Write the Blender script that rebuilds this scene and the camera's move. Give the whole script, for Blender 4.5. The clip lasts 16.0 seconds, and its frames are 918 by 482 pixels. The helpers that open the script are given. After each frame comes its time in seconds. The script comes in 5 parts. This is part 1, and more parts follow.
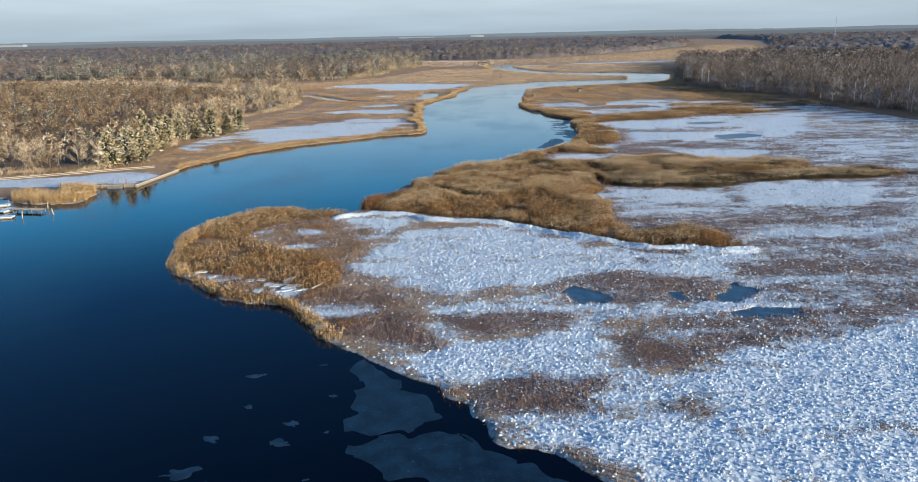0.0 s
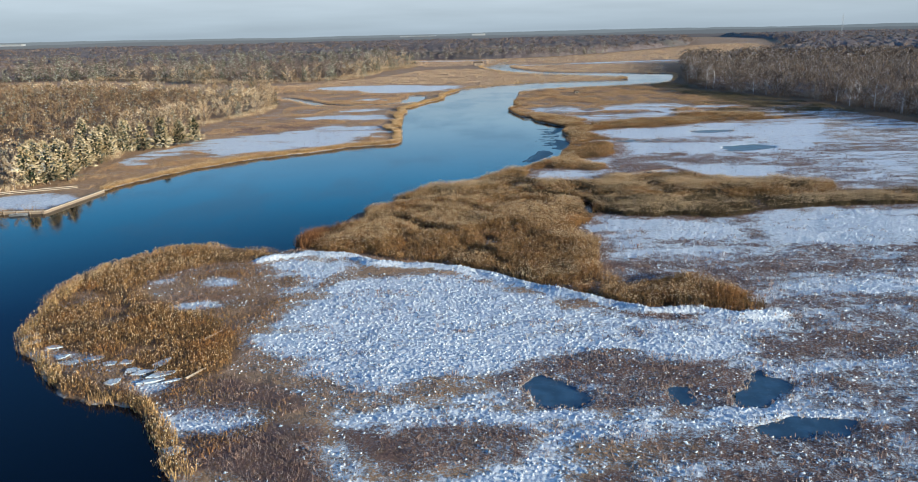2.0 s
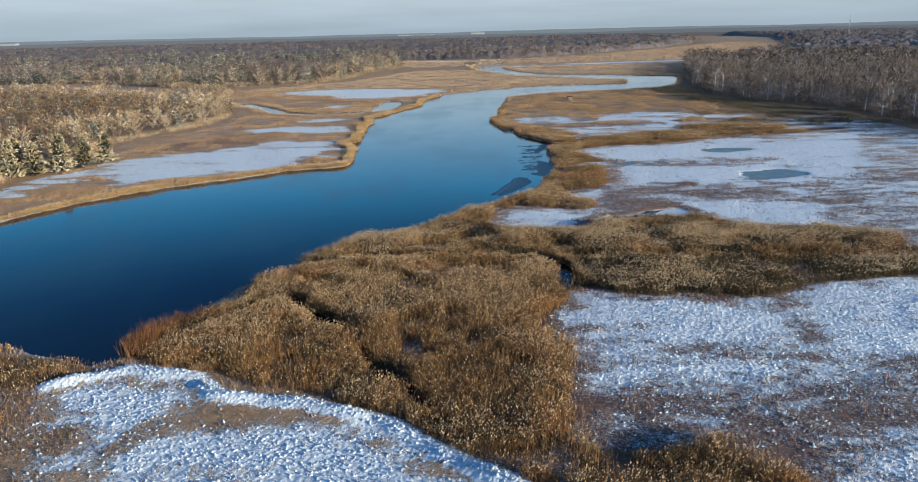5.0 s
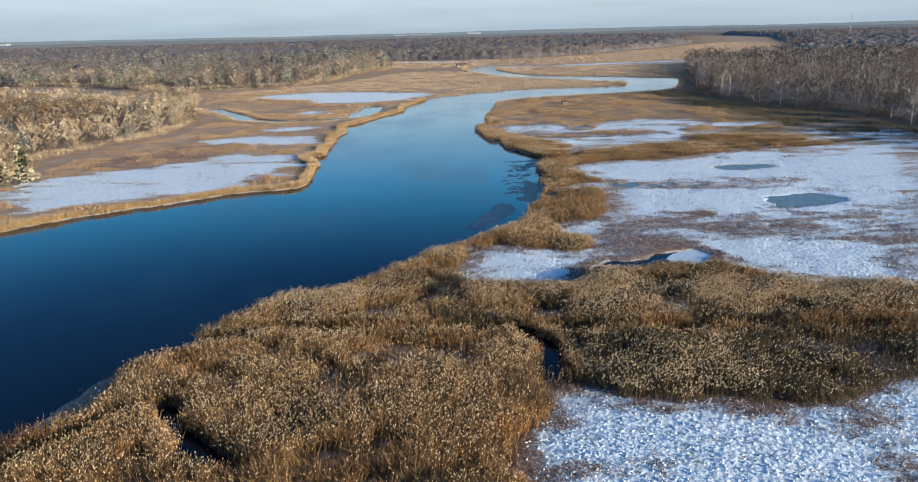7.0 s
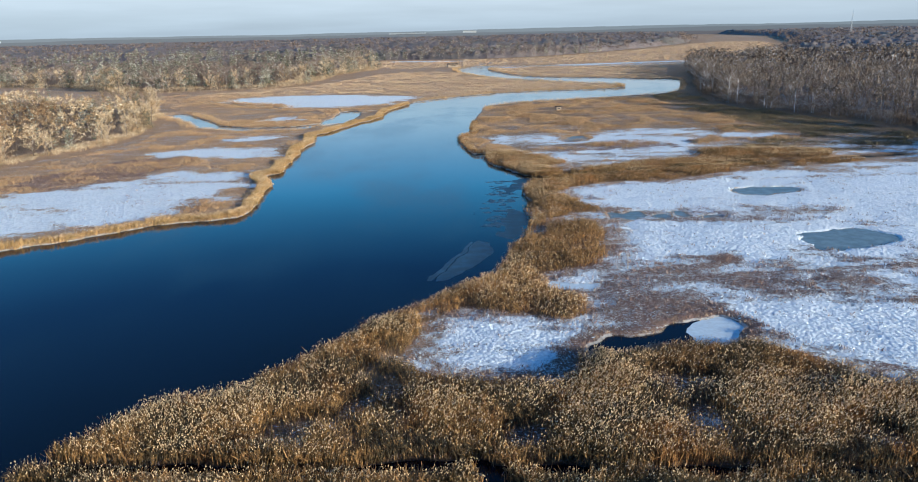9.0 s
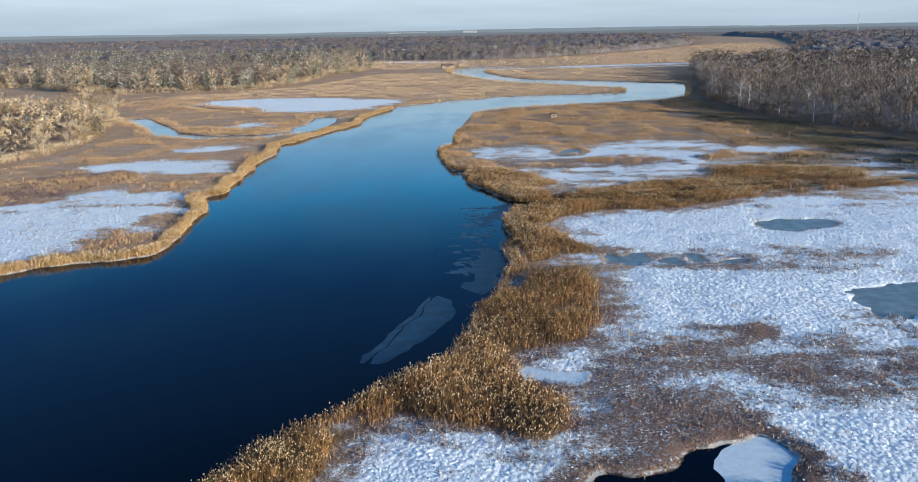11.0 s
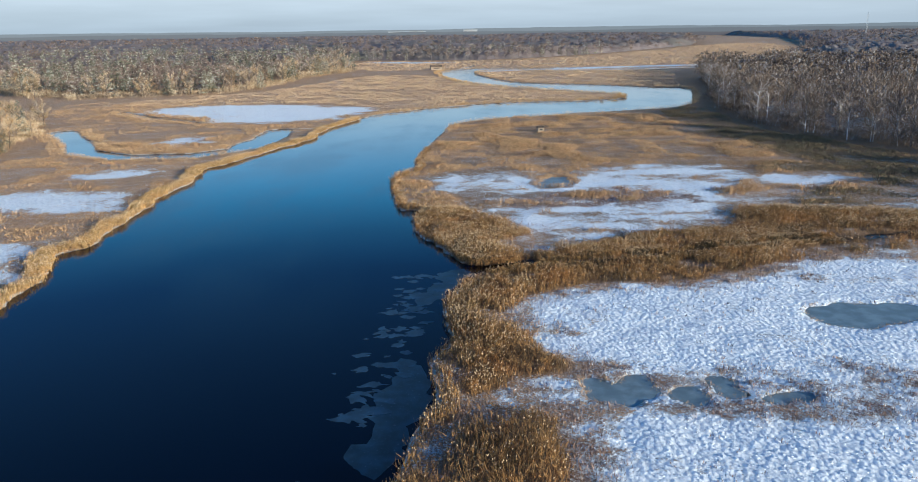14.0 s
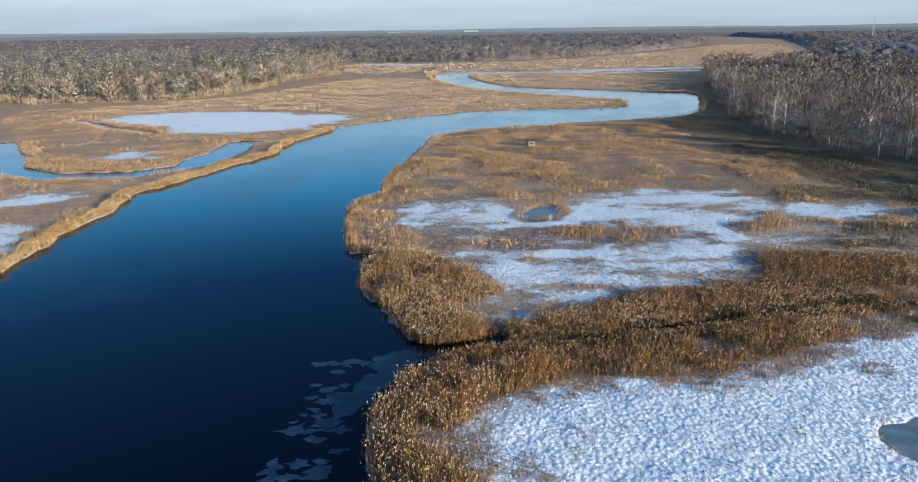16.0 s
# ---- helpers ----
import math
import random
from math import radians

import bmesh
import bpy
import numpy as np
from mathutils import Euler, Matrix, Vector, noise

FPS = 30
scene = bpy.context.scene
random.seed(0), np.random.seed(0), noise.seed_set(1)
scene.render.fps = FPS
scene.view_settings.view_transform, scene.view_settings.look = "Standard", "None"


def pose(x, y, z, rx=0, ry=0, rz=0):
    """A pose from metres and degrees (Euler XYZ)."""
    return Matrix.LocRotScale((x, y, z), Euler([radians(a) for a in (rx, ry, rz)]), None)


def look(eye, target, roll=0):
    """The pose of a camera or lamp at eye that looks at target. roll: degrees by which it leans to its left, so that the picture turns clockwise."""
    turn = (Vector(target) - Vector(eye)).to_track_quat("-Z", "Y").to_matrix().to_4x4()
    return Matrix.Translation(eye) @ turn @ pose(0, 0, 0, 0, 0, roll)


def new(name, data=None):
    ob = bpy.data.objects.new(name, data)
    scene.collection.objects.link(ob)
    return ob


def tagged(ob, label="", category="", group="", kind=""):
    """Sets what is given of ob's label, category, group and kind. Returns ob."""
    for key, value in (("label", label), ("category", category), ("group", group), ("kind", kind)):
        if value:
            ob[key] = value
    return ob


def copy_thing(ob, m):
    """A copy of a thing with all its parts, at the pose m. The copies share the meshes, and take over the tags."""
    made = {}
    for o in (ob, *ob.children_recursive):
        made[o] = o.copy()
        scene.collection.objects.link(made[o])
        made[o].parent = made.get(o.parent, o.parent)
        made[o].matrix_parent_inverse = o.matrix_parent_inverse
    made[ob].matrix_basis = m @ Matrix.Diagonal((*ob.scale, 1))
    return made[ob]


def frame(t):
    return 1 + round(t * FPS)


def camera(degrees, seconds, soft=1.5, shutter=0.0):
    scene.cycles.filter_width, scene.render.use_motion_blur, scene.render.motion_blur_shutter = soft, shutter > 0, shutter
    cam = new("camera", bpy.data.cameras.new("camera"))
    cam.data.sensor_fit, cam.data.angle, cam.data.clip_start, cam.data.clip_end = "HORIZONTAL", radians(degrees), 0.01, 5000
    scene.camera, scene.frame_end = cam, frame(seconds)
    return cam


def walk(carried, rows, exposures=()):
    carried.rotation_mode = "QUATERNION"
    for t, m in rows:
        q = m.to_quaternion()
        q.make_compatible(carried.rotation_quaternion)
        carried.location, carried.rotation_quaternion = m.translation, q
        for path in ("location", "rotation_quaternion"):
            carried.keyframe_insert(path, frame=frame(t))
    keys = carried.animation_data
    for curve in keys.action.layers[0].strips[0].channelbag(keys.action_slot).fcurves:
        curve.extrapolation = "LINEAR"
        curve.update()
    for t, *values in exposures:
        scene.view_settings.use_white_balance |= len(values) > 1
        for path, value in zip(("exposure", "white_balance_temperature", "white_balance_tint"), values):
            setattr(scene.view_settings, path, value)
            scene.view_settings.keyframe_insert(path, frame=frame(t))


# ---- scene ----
cam = camera(61.5, 16.0, 1.0)
SKY_STRENGTH, SUN_POWER, EXPOSURE = 0.11, 5.0, 0.83
PATH = [
    (0, (0.235, -1.39, 38.402), (0.244, 0.541, 37.88), -1.2),
    (0.5, (2.485, 6.741, 38.378), (2.492, 8.672, 37.855), -1.3),
    (1, (4.693, 14.858, 38.364), (4.699, 16.788, 37.84), -1.3),
    (1.5, (6.982, 22.886, 38.304), (6.987, 24.816, 37.779), -1.3),
    (2, (9.377, 30.963, 38.275), (9.378, 32.893, 37.75), -1.3),
    (2.5, (11.863, 39.003, 38.245), (11.86, 40.933, 37.721), -1.4),
    (3, (14.187, 47.07, 38.269), (14.181, 49.0, 37.744), -1.4),
    (3.5, (16.214, 55.24, 38.239), (16.209, 57.17, 37.714), -1.4),
    (4, (18.039, 63.405, 38.193), (18.035, 65.334, 37.667), -1.4),
    (4.2, (18.736, 66.734, 38.183), (18.732, 68.663, 37.656), -1.4),
    (6.5, (25.938, 105.987, 37.505), (25.94, 107.916, 36.977), -1.3),
    (7, (27.463, 114.237, 37.456), (27.467, 116.166, 36.928), -1.4),
    (7.5, (29.002, 122.4, 37.432), (29.007, 124.329, 36.904), -1.4),
    (8, (30.394, 130.456, 37.381), (30.402, 132.384, 36.852), -1.4),
    (8.5, (31.786, 138.484, 37.425), (31.797, 140.412, 36.894), -1.3),
    (9, (33.225, 146.503, 37.444), (33.238, 148.431, 36.912), -1.3),
    (11.3, (41.246, 182.537, 36.79), (41.258, 184.465, 36.258), -0.9),
    (11.5, (41.988, 185.637, 36.777), (42.001, 187.565, 36.246), -1.0),
    (12, (43.861, 193.438, 36.801), (43.872, 195.365, 36.269), -1.0),
    (12.5, (45.877, 201.308, 36.838), (45.887, 203.236, 36.305), -0.9),
    (13, (47.768, 209.199, 36.849), (47.777, 211.126, 36.316), -0.9),
    (13.5, (49.542, 217.02, 36.896), (49.549, 218.948, 36.362), -0.8),
    (14, (51.313, 224.571, 36.889), (51.321, 226.498, 36.354), -0.8),
    (14.5, (53.068, 232.348, 36.915), (53.075, 234.275, 36.38), -0.7),
    (15, (54.75, 240.155, 36.913), (54.757, 242.082, 36.377), -0.5),
    (15.5, (56.501, 247.88, 36.915), (56.507, 249.808, 36.381), -0.7),
    (16, (58.361, 255.65, 36.961), (58.365, 257.578, 36.427), -0.7),
]
walk(cam, [(t, look(eye, target, roll)) for t, eye, target, roll in PATH], [(0, EXPOSURE - 0.12, 5170, 1), (2, EXPOSURE - 0.2, 5170, 1), (4, EXPOSURE - 0.33, 5170, 1), (7, EXPOSURE - 0.05, 5170, 1), (9, EXPOSURE + 0.04, 5080, 1), (12, EXPOSURE, 5080, 1), (16, EXPOSURE, 5080, 1)])

# ---- sky and sun: low winter sun from the right, a little behind ----
SUN_EL, SUN_ROT = radians(11.3), radians(123.0)
world = bpy.data.worlds.new("winter_sky")
scene.world = world
world.use_nodes = True
wn, wl = world.node_tree.nodes, world.node_tree.links
sky = wn.new("ShaderNodeTexSky")
sky.sky_type, sky.sun_disc = "NISHITA", False
sky.sun_elevation, sky.sun_rotation = SUN_EL, SUN_ROT
sky.altitude, sky.air_density, sky.dust_density, sky.ozone_density = 800, 1.0, 0.2, 4.0
# pale winter haze low over the horizon, with faint streaks of cloud
where = wn.new("ShaderNodeTexCoord").outputs["Generated"]
split = wn.new("ShaderNodeSeparateXYZ")
wl.new(where, split.inputs[0])
haze = wn.new("ShaderNodeValToRGB")
haze.color_ramp.elements[0].position, haze.color_ramp.elements[0].color = 0.0, (0.69, 0.685, 0.675, 1)
haze.color_ramp.elements[1].position, haze.color_ramp.elements[1].color = 0.055, (1.07, 1.0, 0.92, 1)
for at, tone in ((0.11, (1.12, 1.32, 1.38, 1)), (0.2, (0.36, 1.22, 1.95, 1)), (0.3, (0.02, 0.21, 0.70, 1))):
    haze.color_ramp.elements.new(at).color = tone
wl.new(split.outputs["Z"], haze.inputs[0])
streak_map = wn.new("ShaderNodeMapping")
streak_map.inputs["Scale"].default_value = (5.0, 5.0, 60.0)
wl.new(where, streak_map.inputs["Vector"])
streak = wn.new("ShaderNodeTexNoise")
streak.inputs["Scale"].default_value, streak.inputs["Detail"].default_value = 1.0, 5.0
wl.new(streak_map.outputs[0], streak.inputs["Vector"])
level = wn.new("ShaderNodeMapRange")
for key, value in zip(("From Min", "From Max", "To Min", "To Max"), (0.3, 0.75, 3.7, 4.4)):
    level.inputs[key].default_value = value
wl.new(streak.outputs["Fac"], level.inputs["Value"])
bright = wn.new("ShaderNodeVectorMath")
bright.operation = "SCALE"
wl.new(haze.outputs["Color"], bright.inputs[0])
wl.new(level.outputs[0], bright.inputs["Scale"])
low = wn.new("ShaderNodeMapRange")
low.interpolation_type = "SMOOTHSTEP"
for key, value in zip(("From Min", "From Max", "To Min", "To Max"), (0.08, 0.46, 0.95, 0.0)):
    low.inputs[key].default_value = value
wl.new(split.outputs["Z"], low.inputs["Value"])
veil = wn.new("ShaderNodeMix")
veil.data_type = "RGBA"
wl.new(low.outputs[0], veil.inputs[0])
clear = wn.new("ShaderNodeVectorMath")
clear.operation = "SCALE"
clear.inputs["Scale"].default_value = 0.76
wl.new(sky.outputs[0], clear.inputs[0])
wl.new(clear.outputs[0], veil.inputs[6])
wl.new(bright.outputs[0], veil.inputs[7])
wn["Background"].inputs["Strength"].default_value = SKY_STRENGTH
wl.new(veil.outputs[2], wn["Background"].inputs["Color"])

sun = new("sun", bpy.data.lights.new("sun", "SUN"))
sun.data.energy, sun.data.angle, sun.data.color = SUN_POWER, radians(0.6), (1.0, 0.76, 0.50)
toward = Vector((math.sin(SUN_ROT) * math.cos(SUN_EL), math.cos(SUN_ROT) * math.cos(SUN_EL), math.sin(SUN_EL)))
sun.matrix_world = look(toward * 900, (0, 0, 0))

# ---- materials ----
class Nodes:
    """Short hand for building one node material."""

    def __init__(self, name):
        self.mat = bpy.data.materials.new(name)
        self.mat.use_nodes = True
        self.n, self.l = self.mat.node_tree.nodes, self.mat.node_tree.links
        self.bsdf = self.n["Principled BSDF"]
        self.place = self.n.new("ShaderNodeNewGeometry").outputs["Position"]

    def put(self, socket, value):
        if hasattr(value, "is_linked"):
            self.l.new(value, socket)
        elif isinstance(value, (tuple, list)):
            socket.default_value = (*value, 1.0) if len(value) == 3 and socket.type == "RGBA" else value
        else:
            socket.default_value = value

    def noise(self, scale, detail=3.0, rough=0.55, stretch=None):
        t = self.n.new("ShaderNodeTexNoise")
        t.inputs["Scale"].default_value, t.inputs["Detail"].default_value, t.inputs["Roughness"].default_value = scale, detail, rough
        where = self.place
        if stretch:
            m = self.n.new("ShaderNodeMapping")
            m.inputs["Scale"].default_value = stretch
            self.l.new(where, m.inputs["Vector"])
            where = m.outputs[0]
        self.l.new(where, t.inputs["Vector"])
        return t.outputs["Fac"]

    def mounds(self, scale, stretch=(1.0, 1.0, 1.0)):
        """Rounded lumps: 1 on their tops, towards 0 between them."""
        m = self.n.new("ShaderNodeMapping")
        m.inputs["Scale"].default_value = stretch
        wave = self.n.new("ShaderNodeTexNoise")
        wave.inputs["Scale"].default_value = scale * 0.8
        self.l.new(self.place, wave.inputs["Vector"])
        shift = self.n.new("ShaderNodeVectorMath")
        shift.operation = "MULTIPLY_ADD"
        self.l.new(wave.outputs["Color"], shift.inputs[0])
        shift.inputs[1].default_value = (0.3 / scale,) * 3
        self.l.new(self.place, shift.inputs[2])
        self.l.new(shift.outputs[0], m.inputs["Vector"])
        t = self.n.new("ShaderNodeTexVoronoi")
        t.feature = "SMOOTH_F1"
        t.inputs["Scale"].default_value, t.inputs["Smoothness"].default_value = scale, 0.35
        self.l.new(m.outputs[0], t.inputs["Vector"])
        return self.math("SUBTRACT", 1.0, t.outputs["Distance"])

    def math(self, op, a, b=0.0, c=0.0):
        t = self.n.new("ShaderNodeMath")
        t.operation = op
        for k, v in enumerate((a, b, c)):
            self.put(t.inputs[k], v)
        return t.outputs[0]

    def ramp(self, x, lo, hi, a=0.0, b=1.0):
        t = self.n.new("ShaderNodeMapRange")
        t.interpolation_type = "SMOOTHSTEP"
        for k, v in zip(("Value", "From Min", "From Max", "To Min", "To Max"), (x, lo, hi, a, b)):
            self.put(t.inputs[k], v)
        return t.outputs[0]

    def mix(self, f, a, b):
        t = self.n.new("ShaderNodeMix")
        t.data_type = "RGBA"
        for k, v in ((0, f), (6, a), (7, b)):
            self.put(t.inputs[k], v)
        return t.outputs[2]

    def channel(self, attribute):
        a = self.n.new("ShaderNodeAttribute")
        a.attribute_name = attribute
        s = self.n.new("ShaderNodeSeparateColor")
        self.l.new(a.outputs["Color"], s.inputs[0])
        return s.outputs

    def island(self):
        return self.n.new("ShaderNodeNewGeometry").outputs["Random Per Island"]

    def bump(self, height, strength, distance):
        b = self.n.new("ShaderNodeBump")
        for k, v in (("Height", height), ("Strength", strength), ("Distance", distance)):
            self.put(b.inputs[k], v)
        self.l.new(b.outputs[0], self.bsdf.inputs["Normal"])

    def done(self, colour, rough=0.9, metal=0.0, specular=0.3):
        self.put(self.bsdf.inputs["Base Color"], colour)
        self.put(self.bsdf.inputs["Roughness"], rough)
        self.put(self.bsdf.inputs["Metallic"], metal)
        self.put(self.bsdf.inputs["Specular IOR Level"], specular)
        return self.mat


def marsh_material():
    k = Nodes("frozen_marsh")
    snow, reed, brown = k.channel("cover")[:3]
    lump, tuft, fine, wide = k.noise(2.6, 2.0), k.noise(6.0, 3.0), k.noise(15.0, 2.0), k.noise(0.16, 4.0)
    patch = k.noise(0.75, 4.0, 0.62)
    s = k.math("ADD", snow, k.math("MULTIPLY_ADD", lump, 0.6, -0.3))
    for n, much in ((wide, 0.5), (patch, 1.1), (tuft, 0.8), (fine, 0.6)):
        s = k.math("ADD", s, k.math("MULTIPLY_ADD", n, much, -much / 2))
    s = k.ramp(s, 0.40, 0.66)
    fleck = k.math("MULTIPLY", k.ramp(k.noise(3.4, 4.0, 0.75), 0.51, 0.61, 0.0, 0.85), k.ramp(snow, 0.05, 0.26))
    s = k.math("MAXIMUM", s, fleck)
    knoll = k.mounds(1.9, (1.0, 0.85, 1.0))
    hollow_shade = k.ramp(knoll, 0.40, 0.64, 0.6, 0.0)
    b = k.ramp(k.math("ADD", brown, k.math("MULTIPLY_ADD", wide, 0.8, -0.4)), 0.25, 0.75)
    grass = k.mix(b, (0.50, 0.33, 0.19), (0.215, 0.135, 0.11))
    grass = k.mix(k.ramp(fine, 0.45, 0.8, 0.0, 0.7), grass, (0.09, 0.06, 0.04))
    # reed channel darkens: thatch, creek mud, and painted shade before the east wood
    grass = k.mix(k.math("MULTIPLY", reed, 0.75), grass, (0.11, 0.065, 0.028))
    grass = k.mix(k.ramp(tuft, 0.58, 0.8, 0.0, 0.5), grass, (0.52, 0.39, 0.24))
    grass = k.mix(k.ramp(patch, 0.50, 0.66, 0.0, 0.6), grass, (0.24, 0.15, 0.08))
    grass = k.mix(k.ramp(k.noise(0.22, 4.0, 0.65, (0.5, 1.0, 1.0)), 0.54, 0.68, 0.0, 0.5), grass, (0.27, 0.18, 0.105))
    height = k.n.new("ShaderNodeSeparateXYZ")
    k.l.new(k.place, height.inputs[0])
    mud = k.ramp(height.outputs["Z"], 0.03, 0.16)
    s = k.math("MULTIPLY", s, mud)
    grass = k.mix(mud, (0.035, 0.028, 0.022), grass)
    rime = k.math("MULTIPLY", k.ramp(height.outputs["Z"], 0.0, 0.05), k.ramp(height.outputs["Z"], 0.16, 0.26, 1.0, 0.0))
    rime = k.math("MULTIPLY", k.math("MULTIPLY", rime, k.ramp(reed, 0.2, 0.7, 1.0, 0.0)), k.ramp(k.noise(0.35, 3.0), 0.42, 0.52, 0.0, 0.8))
    grass = k.mix(rime, grass, (0.62, 0.60, 0.58))
    stems = k.math("MULTIPLY", fine, k.math("SUBTRACT", 0.65, k.math("MULTIPLY", s, 0.60)))
    clump = k.math("ADD", k.math("MULTIPLY", knoll, 0.44), k.math("MULTIPLY", k.mounds(0.6), k.math("SUBTRACT", 0.7, k.math("MULTIPLY", s, 0.4))))
    k.bump(k.math("ADD", k.math("ADD", k.math("MULTIPLY", clump, 1.0), stems), k.math("MULTIPLY", tuft, k.math("SUBTRACT", 0.7, k.math("MULTIPLY", s, 0.5)))), 1.0, 0.24)
    # blue-grey shade between the mounds is put into the snow's colour
    snow_tone = k.mix(hollow_shade, (0.90, 0.945, 0.975), (0.60, 0.675, 0.745))
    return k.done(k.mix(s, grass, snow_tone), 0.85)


def water_material():
    k = Nodes("dark_tidal_water")
    ripple = k.noise(1.1, 3.0, 0.6, (1.0, 0.45, 1.0))
    k.bump(ripple, 0.10, 0.06)
    wide = k.noise(0.02, 3.0)
    m = k.done(k.mix(wide, (0.0001, 0.0008, 0.005), (0.0001, 0.0013, 0.008)), k.ramp(k.noise(0.035, 4.0, 0.6, (1.0, 0.5, 1.0)), 0.4, 0.65, 0.05, 0.15), 0.0, 0.30)
    k.bsdf.inputs["IOR"].default_value = 1.27
    return m


def ice_material(name, light, dark):
    k = Nodes(name)
    a, b = k.noise(0.5, 4.0), k.noise(3.0, 4.0)
    c = k.mix(k.ramp(a, 0.35, 0.7), dark, light)
    c = k.mix(k.ramp(b, 0.6, 0.8, 0.0, 0.3), c, (0.4, 0.45, 0.5))
    k.bump(b, 0.2, 0.02)
    return k.done(c, 0.4, 0.0, 0.25)


def stalk_material(name, a, b, c, tint=0.3, patchy=0.0):
    k = Nodes(name)
    r = k.island()
    col = k.mix(k.ramp(r, 0.0, 0.6), a, b)
    col = k.mix(k.ramp(r, 0.7, 1.0), col, c)
    # dark patches of c put the shade of reed stands into the colour
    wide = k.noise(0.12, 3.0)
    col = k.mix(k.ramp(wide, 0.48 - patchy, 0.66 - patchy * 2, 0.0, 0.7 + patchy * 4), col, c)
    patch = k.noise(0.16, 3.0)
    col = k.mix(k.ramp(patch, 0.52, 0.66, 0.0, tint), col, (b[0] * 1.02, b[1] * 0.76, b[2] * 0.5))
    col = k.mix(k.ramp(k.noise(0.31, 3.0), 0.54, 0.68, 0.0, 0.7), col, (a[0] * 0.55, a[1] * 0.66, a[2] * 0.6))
    # clump by clump, shaded gaps and sunlit tops painted into the stalks
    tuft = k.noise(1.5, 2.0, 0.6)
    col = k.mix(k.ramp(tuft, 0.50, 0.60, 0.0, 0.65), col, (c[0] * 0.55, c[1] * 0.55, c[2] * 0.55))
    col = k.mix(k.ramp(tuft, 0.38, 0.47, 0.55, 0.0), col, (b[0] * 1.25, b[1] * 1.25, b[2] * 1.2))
    return k.done(col, 0.8)


def bark_material(name, bark, frost, amount):
    k = Nodes(name)
    n = k.noise(1.2, 3.0)
    r = k.island()
    f = k.ramp(k.math("ADD", k.math("MULTIPLY", r, 0.6), k.math("MULTIPLY", n, 0.6)), 0.75 - amount * 0.5, 0.95 - amount * 0.4)
    col = k.mix(f, bark, frost)
    # shadows between sunlit crowns, put into the twig colour as dark patches
    stand = k.noise(0.09, 3.0, 0.6)
    col = k.mix(k.ramp(stand, 0.44, 0.60, 0.0, 0.85), col, tuple(v * 0.36 for v in bark))
    col = k.mix(k.ramp(k.noise(0.17, 2.0), 0.5, 0.66, 0.0, 0.6), col, (bark[0] * 1.12, bark[1] * 1.02, bark[2] * 0.9))
    return k.done(col, 0.9)


def canopy_material():
    k = Nodes("far_canopy")
    a, b, c = k.noise(0.09, 4.0), k.noise(0.008, 3.0), k.noise(0.3, 3.0)
    col = k.mix(k.ramp(a, 0.35, 0.65), (0.185, 0.145, 0.13), (0.27, 0.225, 0.205))
    col = k.mix(k.ramp(b, 0.45, 0.65, 0.0, 0.7), col, (0.12, 0.12, 0.10))
    k.bump(c, 0.5, 1.5)
    return k.done(col, 0.95)


def plain(name, colour, rough=0.7, metal=0.0, grain=6.0, spread=0.25):
    k = Nodes(name)
    n = k.noise(grain, 4.0)
    return k.done(k.mix(n, tuple(v * (1 - spread) for v in colour), tuple(min(1, v * (1 + spread)) for v in colour)), rough, metal)


MARSH, WATER = marsh_material(), water_material()
POND_ICE = ice_material("grey_pond_ice", (0.21, 0.275, 0.31), (0.13, 0.175, 0.20))
RIVER_ICE = ice_material("thin_river_ice", (0.027, 0.060, 0.110), (0.010, 0.022, 0.042))
DARK_ICE = ice_material("dark_blue_pond_ice", (0.075, 0.145, 0.23), (0.045, 0.09, 0.15))
FILM_ICE = ice_material("dark_ice_film", (0.015, 0.037, 0.068), (0.004, 0.012, 0.025))
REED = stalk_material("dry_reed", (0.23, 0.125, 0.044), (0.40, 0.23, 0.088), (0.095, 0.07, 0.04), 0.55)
# darker reed copy; shade among the stems is in its colour
REED_DARK = stalk_material("dark_shaded_reed", (0.095, 0.072, 0.036), (0.17, 0.118, 0.052), (0.05, 0.048, 0.032), 0.3)
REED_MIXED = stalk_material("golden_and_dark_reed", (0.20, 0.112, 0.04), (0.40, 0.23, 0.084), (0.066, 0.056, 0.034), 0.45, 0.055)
# olive sedge beside the east wood, darkened so its colour holds the shade
SHADED_SEDGE = stalk_material("shaded_olive_sedge", (0.10, 0.092, 0.052), (0.16, 0.135, 0.08), (0.25, 0.175, 0.10))
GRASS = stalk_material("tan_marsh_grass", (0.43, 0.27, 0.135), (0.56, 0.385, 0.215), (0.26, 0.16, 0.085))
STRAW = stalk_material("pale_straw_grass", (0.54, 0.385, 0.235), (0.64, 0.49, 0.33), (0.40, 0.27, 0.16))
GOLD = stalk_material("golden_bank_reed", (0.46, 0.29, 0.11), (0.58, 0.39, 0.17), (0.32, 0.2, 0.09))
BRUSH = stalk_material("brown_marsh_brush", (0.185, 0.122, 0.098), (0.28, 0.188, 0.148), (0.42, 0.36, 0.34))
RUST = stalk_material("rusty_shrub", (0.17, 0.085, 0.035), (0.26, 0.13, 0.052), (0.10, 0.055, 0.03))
PLUME = plain("pale_seed_plume", (0.66, 0.49, 0.29), 0.85, 0.0, 2.2, 0.25)
